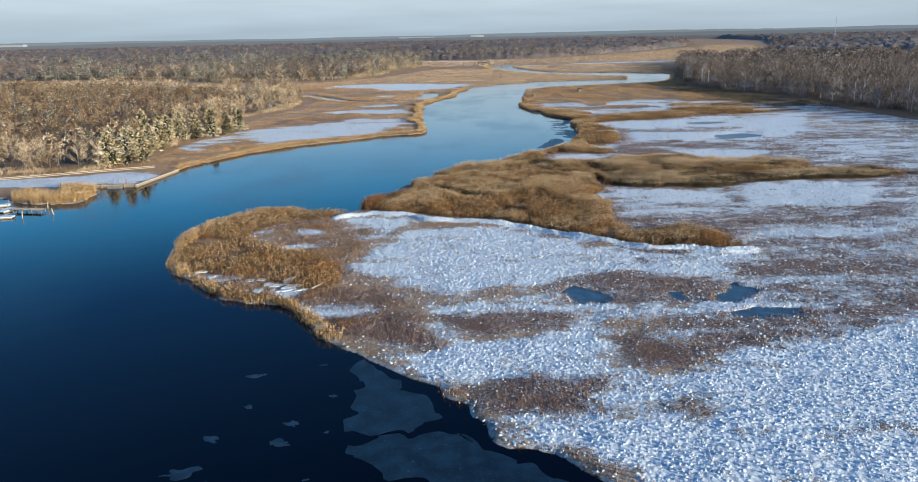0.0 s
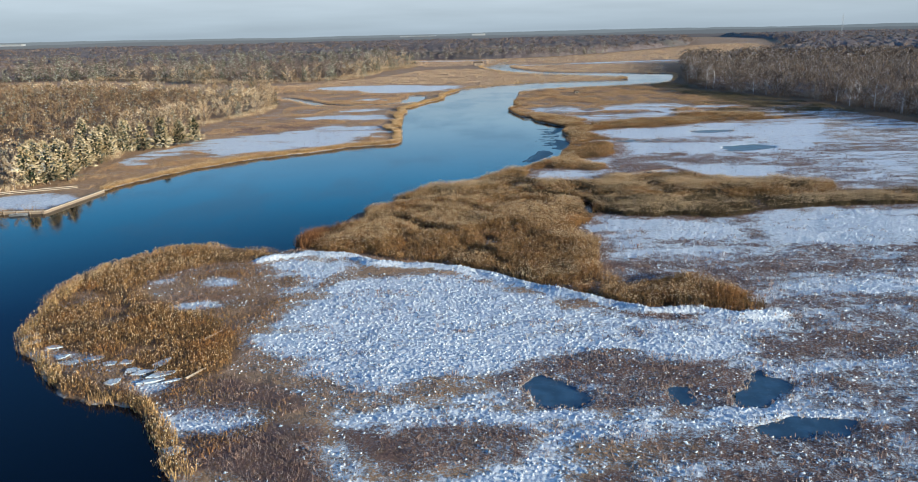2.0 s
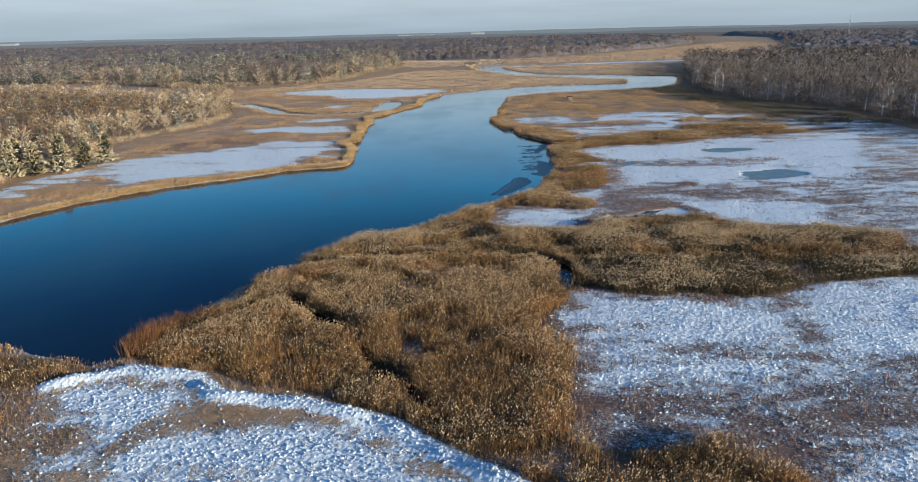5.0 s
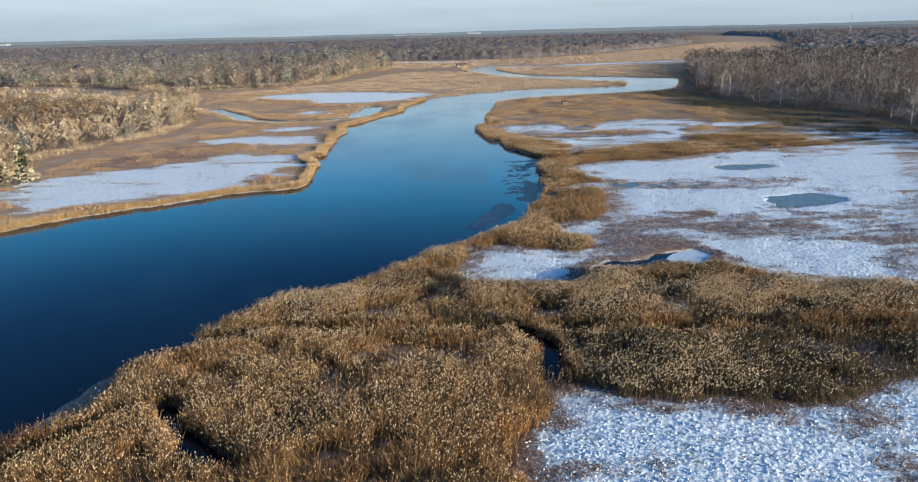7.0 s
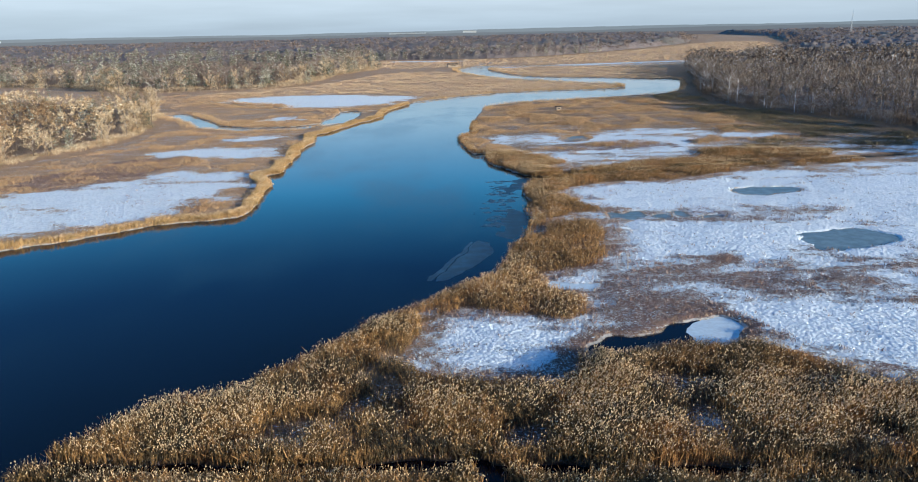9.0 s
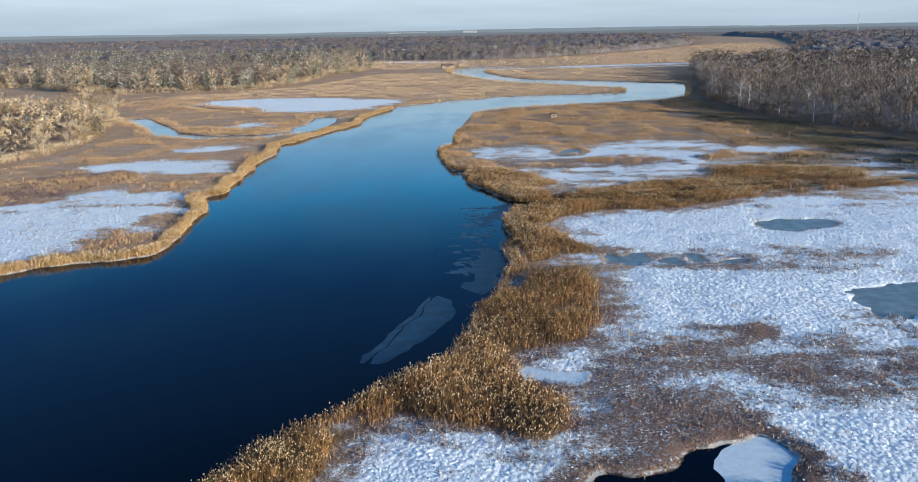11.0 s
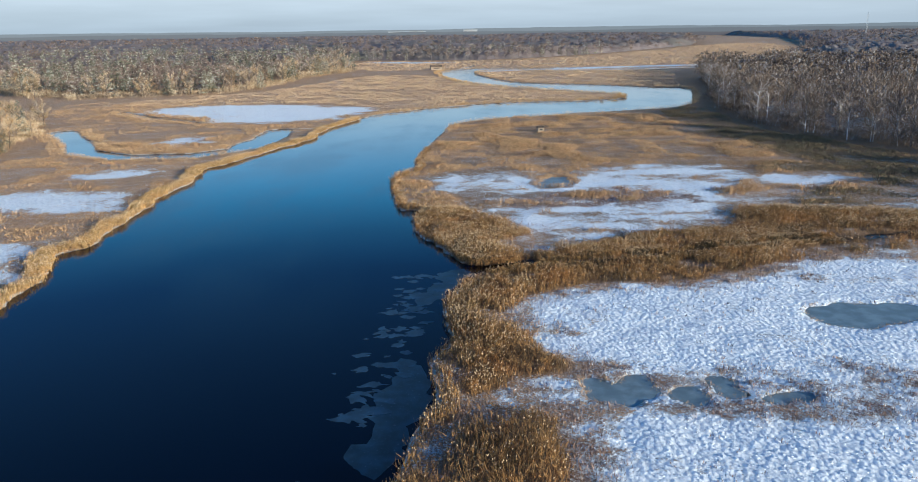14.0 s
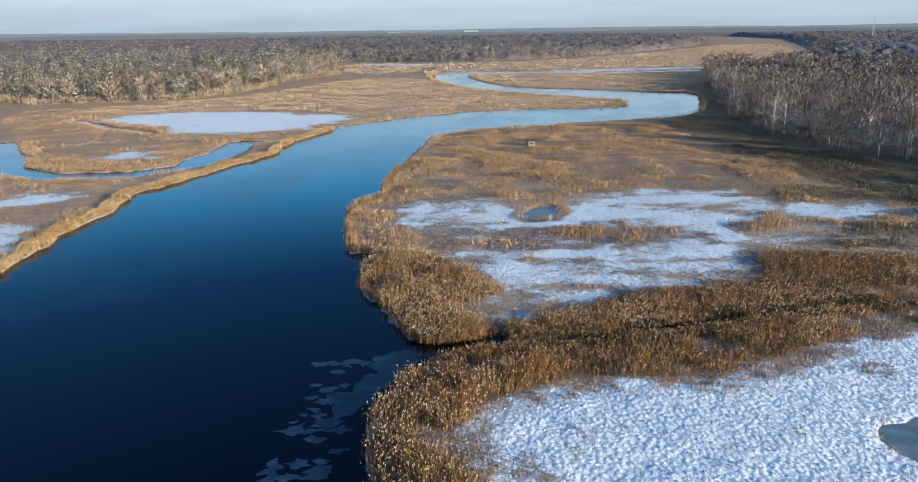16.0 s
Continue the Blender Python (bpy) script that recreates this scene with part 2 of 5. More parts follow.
SNOW = plain("snow", (0.84, 0.905, 0.95), 0.8, 0.0, 3.0, 0.04)
SLAB = plain("snow_dusted_ice", (0.62, 0.72, 0.80), 0.55, 0.0, 1.6, 0.25)
TRUNK = bark_material("grey_bark", (0.15, 0.11, 0.08), (0.42, 0.38, 0.34), 0.3)
TWIG = bark_material("frosted_twigs", (0.44, 0.30, 0.155), (0.78, 0.65, 0.45), 0.6)
PALE_TRUNK = bark_material("snow_dusted_bark", (0.22, 0.19, 0.17), (0.62, 0.62, 0.64), 0.7)
TWIG_DARK = bark_material("bare_brown_twigs", (0.185, 0.14, 0.105), (0.40, 0.395, 0.40), 0.22)
TWIG_GREY = bark_material("grey_brown_twigs", (0.24, 0.18, 0.14), (0.50, 0.45, 0.39), 0.40)
TWIG_FAR = bark_material("purplish_far_twigs", (0.20, 0.15, 0.125), (0.31, 0.265, 0.24), 0.25)
TWIG_WARM = bark_material("warm_brown_twigs", (0.225, 0.142, 0.076), (0.47, 0.37, 0.235), 0.33)
NEEDLE = bark_material("frosted_needles", (0.15, 0.155, 0.105), (0.52, 0.50, 0.42), 0.5)
FROST_NEEDLE = bark_material("sunlit_frosted_cedar", (0.40, 0.32, 0.165), (0.68, 0.575, 0.385), 0.75)
NEEDLE_DARK = bark_material("dark_pine_needles", (0.05, 0.07, 0.04), (0.4, 0.4, 0.36), 0.3)
CANOPY = canopy_material()
WOOD = plain("weathered_wood", (0.30, 0.24, 0.18), 0.85)
CAP = plain("pale_timber_cap", (0.55, 0.46, 0.34), 0.8)
STEEL = plain("galvanised_steel", (0.45, 0.46, 0.47), 0.45, 0.8)
WHITE = plain("white_cladding", (0.34, 0.36, 0.38), 0.6)
# distance haze painted as glow: each farther ridge emits a paler tone
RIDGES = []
for name, tone in (("far_woods_glow", (0.074, 0.061, 0.058)), ("farther_woods_haze_glow", (0.099, 0.095, 0.092)), ("hazy_far_woods_glow", (0.140, 0.140, 0.134))):
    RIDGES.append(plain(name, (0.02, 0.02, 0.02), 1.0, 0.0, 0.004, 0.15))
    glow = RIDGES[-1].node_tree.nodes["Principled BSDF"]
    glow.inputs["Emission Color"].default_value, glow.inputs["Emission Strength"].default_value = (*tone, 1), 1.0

# ---- plan helpers ----
rng = np.random.default_rng(7)


def vnoise(x, y, scale, seed=0):
    """Smooth value noise, 0 to 1, with features about scale metres wide."""
    u, v = np.asarray(x) / scale + 1000.0 + seed * 17.3, np.asarray(y) / scale + 1000.0 + seed * 9.1
    i, j = np.floor(u), np.floor(v)
    f, g = u - i, v - j
    f, g = f * f * (3 - 2 * f), g * g * (3 - 2 * g)

    def h(a, b):
        q = np.sin(a * 127.1 + b * 311.7 + seed * 74.7) * 43758.5453
        return q - np.floor(q)

    return (h(i, j) * (1 - f) + h(i + 1, j) * f) * (1 - g) + (h(i, j + 1) * (1 - f) + h(i + 1, j + 1) * f) * g


def rounded(points, closed=True, times=1):
    p = np.array(points, float)
    for _ in range(times):
        q = np.roll(p, -1, axis=0) if closed else p[1:]
        a = p if closed else p[:-1]
        cut = np.stack([0.78 * a + 0.22 * q, 0.22 * a + 0.78 * q], 1).reshape(-1, 2)
        p = cut if closed else np.vstack([p[:1], cut, p[-1:]])
    return p


def line_distance(x, y, p, closed):
    best = np.full(x.shape, 1e9)
    for k in range(len(p) if closed else len(p) - 1):
        a, b = p[k], p[(k + 1) % len(p)]
        d = b - a
        t = np.clip(((x - a[0]) * d[0] + (y - a[1]) * d[1]) / max(d @ d, 1e-9), 0, 1)
        best = np.minimum(best, (x - a[0] - t * d[0]) ** 2 + (y - a[1] - t * d[1]) ** 2)
    return np.sqrt(best)


def inside(x, y, p):
    odd = np.zeros(x.shape, bool)
    for k in range(len(p)):
        (ax, ay), (bx, by) = p[k], p[(k + 1) % len(p)]
        if ay != by:
            odd ^= ((ay > y) != (by > y)) & (x < (bx - ax) * (y - ay) / (by - ay) + ax)
    return odd


def signed(x, y, p, reach=1e9):
    """Metres inside (positive) or outside (negative) of the outline p, cut off at reach."""
    out = np.full(x.shape, -reach)
    near = (x > p[:, 0].min() - reach) & (x < p[:, 0].max() + reach) & (y > p[:, 1].min() - reach) & (y < p[:, 1].max() + reach)
    if near.any():
        d = line_distance(x[near], y[near], p, True)
        out[near] = np.where(inside(x[near], y[near], p), d, -d)
    return out


def step(x, lo, hi):
    t = np.clip((x - lo) / (hi - lo), 0, 1)
    return t * t * (3 - 2 * t)


# ---- plan of the river, creeks and ponds ----
EAST_NEAR = [(80, -120), (36, 25), (24, 45), (13.5, 58.5), (8.2, 64), (4.4, 64.5), (2.3, 70.4), (0.9, 74), (-1.3, 75.2), (-4.7, 79.8), (-9.9, 84.9), (-13.2, 88.7),
             (-16.7, 92.3), (-20.2, 97), (-23.6, 104.1), (-27.2, 106.9), (-33, 107.8), (-37.4, 110.7), (-42.1, 118.5), (-46.5, 121.6), (-50, 127.9), (-53, 137.4),
             (-54, 149.8), (-51, 163), (-44, 171), (-37, 172.4), (-28.4, 168.6), (-22, 166), (-21, 171.2), (-17, 180), (-15, 186), (-13.4, 193.7), (-10, 200), (-5, 205.5)]
EAST_MIDDLE = [(-4.4, 210), (-2.6, 213), (1.6, 217.7), (8.3, 222.7), (14.6, 228.5), (20.8, 239), (28, 247.8), (35.5, 256.2), (40.5, 263.5), (42.7, 275.8), (45.8, 281),
               (47.3, 291), (49.7, 295.5), (49, 301.5), (47.7, 306.4), (50.2, 311.6), (48.7, 322), (49.9, 327.2), (52.3, 333.2), (55.4, 337.7), (58, 341), (55.3, 342.3),
               (52.2, 342.4), (49, 352), (45, 359), (43, 367), (42, 374), (44.5, 382), (39, 382), (37, 395), (35.5, 406), (36, 420), (41, 428), (40, 442), (42, 466)]
BENDS = [(47, 504), (49, 529), (63, 543), (86, 553), (110, 564), (135, 571), (161, 586), (178, 637), (192, 690), (166, 702), (137, 728), (103, 743), (86, 771), (68, 848),
         (68, 893), (94, 908), (141, 897), (187, 886), (260, 908), (400, 960), (400, 972), (260, 924), (187, 904), (149, 918), (105, 930), (70, 940), (50, 922), (38, 891), (42, 839),
         (55, 777), (73, 734), (99, 700), (128, 673), (143, 657), (144, 635), (137, 624), (119, 618), (91, 616), (64, 609), (39, 589), (17, 566)]
WEST = [(12, 550), (4, 522), (2, 510), (3, 492), (-6, 468), (-12, 446), (-18, 434), (-14, 416), (-16, 403), (-15, 385), (-15, 371), (-13, 357), (-18, 352), (-12.7, 341), (-11.7, 327.6),
        (-10.2, 313), (-11, 306), (-16, 301.5), (-25, 301), (-38, 289.5), (-48.4, 282.8), (-57.1, 275), (-65.2, 266.3), (-73, 254.9), (-80.9, 237), (-82.2, 228), (-85.4, 204.6),
        (-97, 204), (-91, 192), (-91.5, 182.5), (-99, 182), (-107, 185), (-112, 190), (-126, 196), (-170, 150), (-210, 0), (-260, -120)]
RIVER = rounded(EAST_NEAR + EAST_MIDDLE + BENDS + WEST)
CREEKS = [
    # the branch ending at (37.5, 193) is water put where only shade lies
    (1.1, [(-8, 208), (10, 206.7), (22, 205.6), (33, 207)]), (0.8, [(33, 207), (45, 205), (60, 204.8), (84, 202.5), (120, 199)]), (1.6, [(35, 207), (38, 200), (37.5, 193)]),
    (0.9, [(-15, 174), (-11.9, 177.6), (-9.1, 183.4), (-6.6, 186), (-2.7, 186.7), (-0.6, 182.4), (2.6, 177.9), (7.3, 174.3)]), (1.5, [(-3.5, 186.5), (-1.5, 184)]),
    (0.5, [(8, 171), (10.2, 163.5), (14.6, 158), (19.2, 149)]), (0.65, [(58, 341.2), (66, 341.5), (81, 344.7), (98, 350), (121, 355), (160, 362)]),
    (1.9, [(53.1, 339.5), (57.1, 340.9), (63.0, 342.5)]),
    (1.8, [(8, 522), (-4, 519), (-14, 519)]), (5.0, [(-14, 515), (-13.5, 496), (-17, 474)]), (4.2, [(-20, 468), (-30, 458), (-49, 457), (-67, 468), (-77, 488), (-98, 520)]),
    (2.2, [(-104, 590), (-77, 561), (-52, 543)]), (2.0, [(58, 935), (75, 1000), (160, 1010)]), (2.5, [(330, 1090), (250, 1150), (190, 1140)]),
]
PONDS = [
    [(17.1, 109.2), (18.8, 111.1), (20.7, 110.5), (22.1, 107.1), (21.9, 104.7), (20, 104.5), (17.4, 104.1), (17.3, 106.9)], [(38.8, 105), (41.2, 109.4), (43.3, 112), (43.4, 109.3), (44.7, 108.7), (43.9, 105.2), (41.9, 103.4), (38.6, 103.4)],
    [(38.6, 99), (40.6, 100.2), (42.8, 100.5), (45.1, 100), (48.3, 99.3), (45.5, 97.3), (42.8, 97.2), (40.5, 96.6), (39, 97.4)],
    [(49, 232.3), (52.2, 235.4), (56.7, 236), (60.8, 238.6), (64.2, 240), (67.4, 241.2), (69.4, 238.9), (67.6, 233.8), (64.4, 232.1), (61, 232), (57.5, 232.6), (54, 230.4), (51, 229.5)],
    [(96.7, 319.1), (99.5, 321.4), (103.2, 322.2), (108.5, 322.4), (112, 320.9), (113, 318.5), (109.4, 315.2), (104.5, 313.6), (100.1, 313.2), (97.6, 315.1)], [(94.8, 277.3), (98.9, 281.8), (107.3, 283.5), (113.6, 277.5), (109.6, 274), (99.2, 269.5), (94.8, 270.6)],
    [(72, 409), (75, 416), (79, 414), (80, 409), (76, 403), (72, 404)], [(64.6, 299.2), (65.7, 301), (67.4, 299.3), (69.2, 300.4), (71.5, 299.6), (71.3, 297.6), (68.8, 295), (66.6, 295.1), (64.9, 296.6)],
    [(73.9, 296.7), (75.3, 297.7), (76.7, 297), (76.2, 294.9), (74.5, 294.4)], [(82, 295.6), (84.3, 296.7), (87.3, 296.6), (87.1, 295), (84.5, 294.1)],
    [(77.7, 300.3), (79.6, 300), (81.2, 299.2), (80.5, 297.7), (80.6, 296), (79.1, 296.1), (78.4, 297.4)], [(32.4, 107.4), (33.6, 108.4), (33.7, 104.9), (32.3, 103.8)],
    [(46.9, 256.0), (48.4, 257.5), (50.1, 255.9), (52.6, 255.5), (54.8, 256.3), (54.4, 254.0), (53.1, 252.4), (50.5, 253.0), (49.7, 254.2), (47.5, 253.7)],
]
SNOWFIELDS = [
    (3, [(-18.3, 129.8), (-13.6, 135.1), (-8.8, 147.7), (2.9, 151.4), (14.5, 147), (24.6, 138.1), (33.9, 131.2), (51.9, 128.6), (52.2, 124.2), (39.4, 115.3), (25.3, 114.8), (9.3, 111.6), (-3.2, 104.4), (-12.5, 113.1)]),
    (3, [(-25, 160.5), (-16.1, 164), (-7.6, 161), (-8.8, 147.7), (-12.8, 139.1), (-15.7, 146)]),
    (3, [(-13.1, 88.9), (-5.7, 87.5), (-1.4, 96), (5.2, 90), (13.3, 95), (19.6, 91), (19.4, 82.6), (25.3, 79.1), (32.8, 85.3), (47.4, 92.1), (62.2, 95.5), (80, 90), (70, 30), (20, 30), (13.7, 58), (8.2, 63.5), (3.1, 73), (-5.4, 80.7)]),
    (2, [(-3.2, 104), (6.2, 106), (18.7, 103.5), (43.8, 103), (56, 102), (46.9, 99.9), (18.1, 98.5), (1.8, 99.5)]),
    (3, [(28, 178), (33.6, 179.6), (35.5, 187.3), (38.3, 189.9), (48.8, 185), (55.4, 185), (65, 173), (64, 166), (52.4, 165), (40, 166.5), (32, 174)]),
    (1, [(59.9, 183), (63.8, 181.5), (62, 178.8), (59.4, 177.8), (58.7, 180)]),
    (3, [(69.4, 187), (82.9, 193), (105, 190), (95, 160), (78, 158), (69.4, 164), (65.4, 172), (65, 180)]),
    (1.5, [(33.2, 155.2), (40.1, 153.6), (47.4, 148.9), (49.8, 144.8), (46.3, 143.2), (39.2, 146.4)]), (2, [(53.3, 140.9), (60.8, 145.1), (66.3, 145.7), (76, 141), (72, 133), (58.6, 137.3)]),
    (3, [(27, 230.4), (30.3, 239.4), (32.5, 246.8), (38.8, 243), (48.9, 238.2), (47.4, 230.9), (44.6, 223.2), (36.3, 223.6), (29.2, 226.3)]),
    (5, [(66.2, 326.3), (78.1, 335), (103.3, 336.6), (125.9, 337.6), (164, 345), (125, 264), (98.6, 266), (83.2, 264), (73.4, 263), (61.8, 265), (58.2, 275.7), (61, 287), (66, 291), (64, 300), (66, 310)]),
    (4, [(67.6, 255.6), (74.9, 256.4), (83.6, 249), (105, 243), (90, 218), (79.1, 223), (72.8, 231), (70.1, 236.7), (65.4, 245.6)]), (1.5, [(46.4, 260), (53.5, 265.7), (55.9, 260.9), (54.8, 255.6), (51.6, 253.3), (47.2, 255.3)]),
    (5.5, [(41, 407), (48, 417), (63, 419), (73, 416), (88, 427), (114, 432), (124, 425), (125, 408), (113, 390), (107, 388), (107, 375), (105, 366), (94, 363), (79, 362), (72, 355), (63.4, 349), (58, 352), (57, 358), (62, 362), (60, 371), (52, 393)]),
    (4, [(127, 410), (140, 415), (150, 412), (148, 404), (133, 397), (126, 401)]),
    (3, [(57, 322), (61, 326), (69, 331), (84.2, 331.6), (90, 333), (98, 338), (108, 343), (128, 345), (130, 320), (100, 302), (72, 303), (62.1, 312.9)]),
    (4, [(-79.7, 292.1), (-86, 313.4), (-80, 329.1), (-56, 357), (-37, 362), (-20, 350), (-18.8, 331), (-26.2, 312), (-37.1, 300.5), (-52.3, 292), (-68, 281)]),
    (4, [(-65, 398), (-50, 407), (-21, 401), (-21, 388), (-37, 382), (-55, 384)]), (4, [(-50, 428), (-38, 434), (-28, 430), (-33, 419), (-43, 419)]),
    (5, [(-92, 579), (-95, 608), (-45, 620), (2, 602), (13, 578), (4, 559), (-14, 541), (-43, 540), (-61, 566)]), (4, [(-55, 485), (-45, 500), (-32, 494), (-34, 480)]),
    (1.2, [(-135, 205), (-97, 206), (-86, 206), (-83.5, 227), (-100, 223), (-135, 216)]), (8, [(60, 880), (140, 930), (300, 960), (300, 940), (140, 905)]),
    (1.2, [(-45, 150), (-38, 153), (-36, 149), (-43, 147)]), (1.2, [(-34, 138), (-27, 139), (-25, 135), (-32, 134)]), (1, [(-47, 124), (-40, 122), (-36, 118), (-44, 120)]),
    (1, [(-29, 114), (-23, 114), (-22, 110), (-27, 109)]), (1, [(-22, 106), (-15, 105), (-14, 101), (-20, 100)]), (1.2, [(-33, 148), (-27, 152), (-24, 148), (-29, 145)]),
    (1.8, [(-102, 268), (-100, 285), (-94, 300), (-90, 326), (-82, 320), (-77.7, 292), (-88, 277), (-95.6, 265)]),
    (1.6, [(-19.9, 108.3), (-17.1, 108.8), (-12.6, 105.7), (-10.8, 101.5), (-12.3, 99.4), (-17.2, 102.8)]),
    (10, [(-40, 1105), (20, 1080), (60, 1070), (20, 1050), (-40, 1075)]),
]
BROWNS = [
    [(1.9, 77.3), (6.7, 80.1), (11.8, 77.5), (18.4, 77.9), (17.3, 75.8), (13.1, 73.9), (18.7, 70.9), (17.1, 69.1), (10.7, 69.8), (6.1, 71.6), (2.5, 73.7)],
    [(19.8, 87.9), (23.3, 90.6), (26.5, 85.7), (32.4, 86.2), (28.3, 82.1), (24.9, 79.9), (20.8, 82.5)], [(-16.1, 99.3), (-10.7, 102.5), (-4.7, 99.7), (-2.2, 95.2), (-5, 87.5), (-9.6, 89.6), (-14.4, 92.8)],
    [(20.5, 69.5), (24.5, 72.6), (25.6, 70.6), (21.9, 67)], [(10.2, 111.5), (16, 114.6), (24.7, 116.4), (39.4, 115.3), (40.2, 109.4), (31.8, 104.6), (22.2, 104), (14.8, 105.3)],
    [(1, 99.4), (6, 101.4), (16.3, 98.4), (15, 95.2), (5.5, 92.6), (1.7, 94.9)], [(51.2, 124.3), (81.9, 129.2), (95, 118), (80, 96), (61.5, 94.4), (49.8, 94.1), (41.5, 96.8), (44.4, 106.4)],
    [(-24.9, 111.2), (-19.9, 113.6), (-12.3, 110.3), (-6.7, 105.9), (-11.7, 103.8), (-17.4, 102.9)], [(-45, 152.1), (-39.5, 159.1), (-26.9, 159), (-21.4, 154.9), (-15.8, 147.1), (-16.3, 130.6), (-20, 127.3), (-32.4, 137.7)],
    [(56.6, 385.1), (65, 389.7), (74, 397), (89.1, 400), (103, 393), (102, 386.7), (91, 379.8), (76.5, 381.6), (64.4, 377.6)], [(84, 402), (94, 397), (103, 392), (88, 391)], [(74.2, 268.9), (78.4, 269.4), (78.1, 264.8), (74.4, 260), (74, 263.9)],
    [(65.1, 303.6), (83.5, 301.5), (115, 301), (110, 294), (89.6, 287.4), (71.3, 293.1), (64, 294.4)], [(-81, 340), (-75, 370), (-62, 392), (-45, 382), (-54, 352), (-66.2, 333.2)],
    [(60, 261), (73, 263), (84, 261), (100, 258), (84, 250), (66, 256), (58, 250), (56, 256)], [(50, 245), (58, 249), (66, 247), (68, 242), (60, 241), (54, 239)],
    [(32.2, 155.3), (38.1, 159), (47.5, 157.3), (62.7, 156), (60, 145.6), (51, 143), (41.6, 143.5), (33, 142)], [(57, 152), (66, 160), (82, 163), (76, 146), (58, 125), (50, 127), (55, 138)],
]
BROWN_WEIGHT = [0.68, 0.72, 0.54, 0.52, 0.5, 0.46, 0.12, 0.4, 0.2, 0.5, 0.45, 0.7, 0.36, 0.7, 0.22, 0.45, 0.3, 0.22]
REEDS = [
    (1.15, [(-48.4, 124.5), (-53, 149), (-50, 162), (-41, 170.5), (-25, 166.5), (-21.5, 164), (-26.5, 159.5), (-35.9, 158), (-42, 147.8), (-34.7, 138.4), (-24.8, 131.6), (-18.5, 123.9), (-18.2, 114.3), (-23.2, 111.8), (-33, 118.4), (-40.6, 121.6)]),
    (1.3, [(-41.3, 117.5), (-36.6, 114.2), (-31.2, 111), (-27.2, 109.4), (-24, 106.5), (-16.8, 94.1), (-17.7, 92.5), (-23, 102.5), (-26.8, 107.4), (-32.5, 108.3), (-37.4, 111.3)]),
    (2.1, [(-11, 180), (-11, 198), (-5.8, 203.6), (4, 205.2), (20, 204), (31, 204.5), (35.8, 199), (36, 190), (36.2, 183.3), (32.8, 176.6), (33.8, 167.3), (33.8, 159.2), (31.5, 152.4), (32.1, 144.2), (36.9, 143), (45.9, 144.3), (50, 139.5),
           (51.4, 133), (51.5, 129.7), (46.9, 129.7), (41.7, 132), (37, 131.5), (33.2, 132.8), (27.4, 137.8), (22.3, 141.4), (18.3, 146.1), (13.9, 151.3), (4.9, 156.2), (-8.3, 162.9), (-18.1, 166.5), (-18, 172)]),
    (2.2, [(-3.5, 209.8), (-1.5, 213), (2.5, 217.5), (9, 222.5), (15.4, 228.5), (21.5, 238.8), (28.4, 246), (29.3, 240.4), (26.3, 230.7), (28.9, 224.6), (34, 221.4), (45.9, 221), (48.2, 229.5), (56.1, 230), (66.1, 231), (70.2, 231.8), (74, 226),
           (80, 219), (100, 213), (96, 204), (72.9, 206), (58.2, 206.8), (47.1, 207), (41, 208.4), (33.2, 210), (22.6, 207.9), (10.6, 208.9)]),
    (2.0, [(40, 197.7), (41.5, 202.6), (50.5, 203), (83, 200), (115, 196), (110, 192), (90, 191), (81.6, 191), (70, 187), (65.7, 183.5), (59.5, 184), (54.7, 186), (48.6, 185.5), (42.2, 188.6), (39.5, 190)]),
    (1.7, [(22.3, 240.6), (28.4, 247.8), (36, 256.5), (41.4, 264.2), (43.4, 275), (46.5, 281.5), (48.2, 291), (50.4, 295), (57, 294.5), (60.6, 290), (60.5, 280), (58, 271.2), (56.1, 264), (50, 263), (46, 259.6), (47, 255), (51.6, 249.5), (49.3, 240.5), (39.6, 244.3), (33.6, 247.1), (29, 240)]),
    (1.4, [(50, 297), (49.5, 301.5), (48.8, 306.4), (51, 311.6), (49.7, 322), (50.9, 326.8), (53.2, 332.6), (58.8, 338.5), (66.4, 339.2), (81.1, 343), (97.7, 348.5), (121, 353), (150, 359), (140, 350), (114.9, 345), (100.9, 340.5), (91.3, 334), (84, 331),
           (72.2, 332.4), (65, 329), (59.5, 325), (57, 319.2), (61.4, 308), (64.3, 302.6), (58.7, 300.6), (53.6, 296.3)]),
    (1.4, [(52.2, 343.4), (50, 352), (46, 359), (44, 367), (43.2, 375), (46, 382), (54, 380), (60, 369), (66, 360), (57, 355), (58.9, 350), (64.1, 347.8), (74, 352), (81, 359), (93, 361), (104, 364), (107, 376), (117, 377), (145, 374), (140, 360), (122, 357),
           (98, 352), (81.4, 346.6), (66.5, 342.8), (58.1, 342.8)]),
]
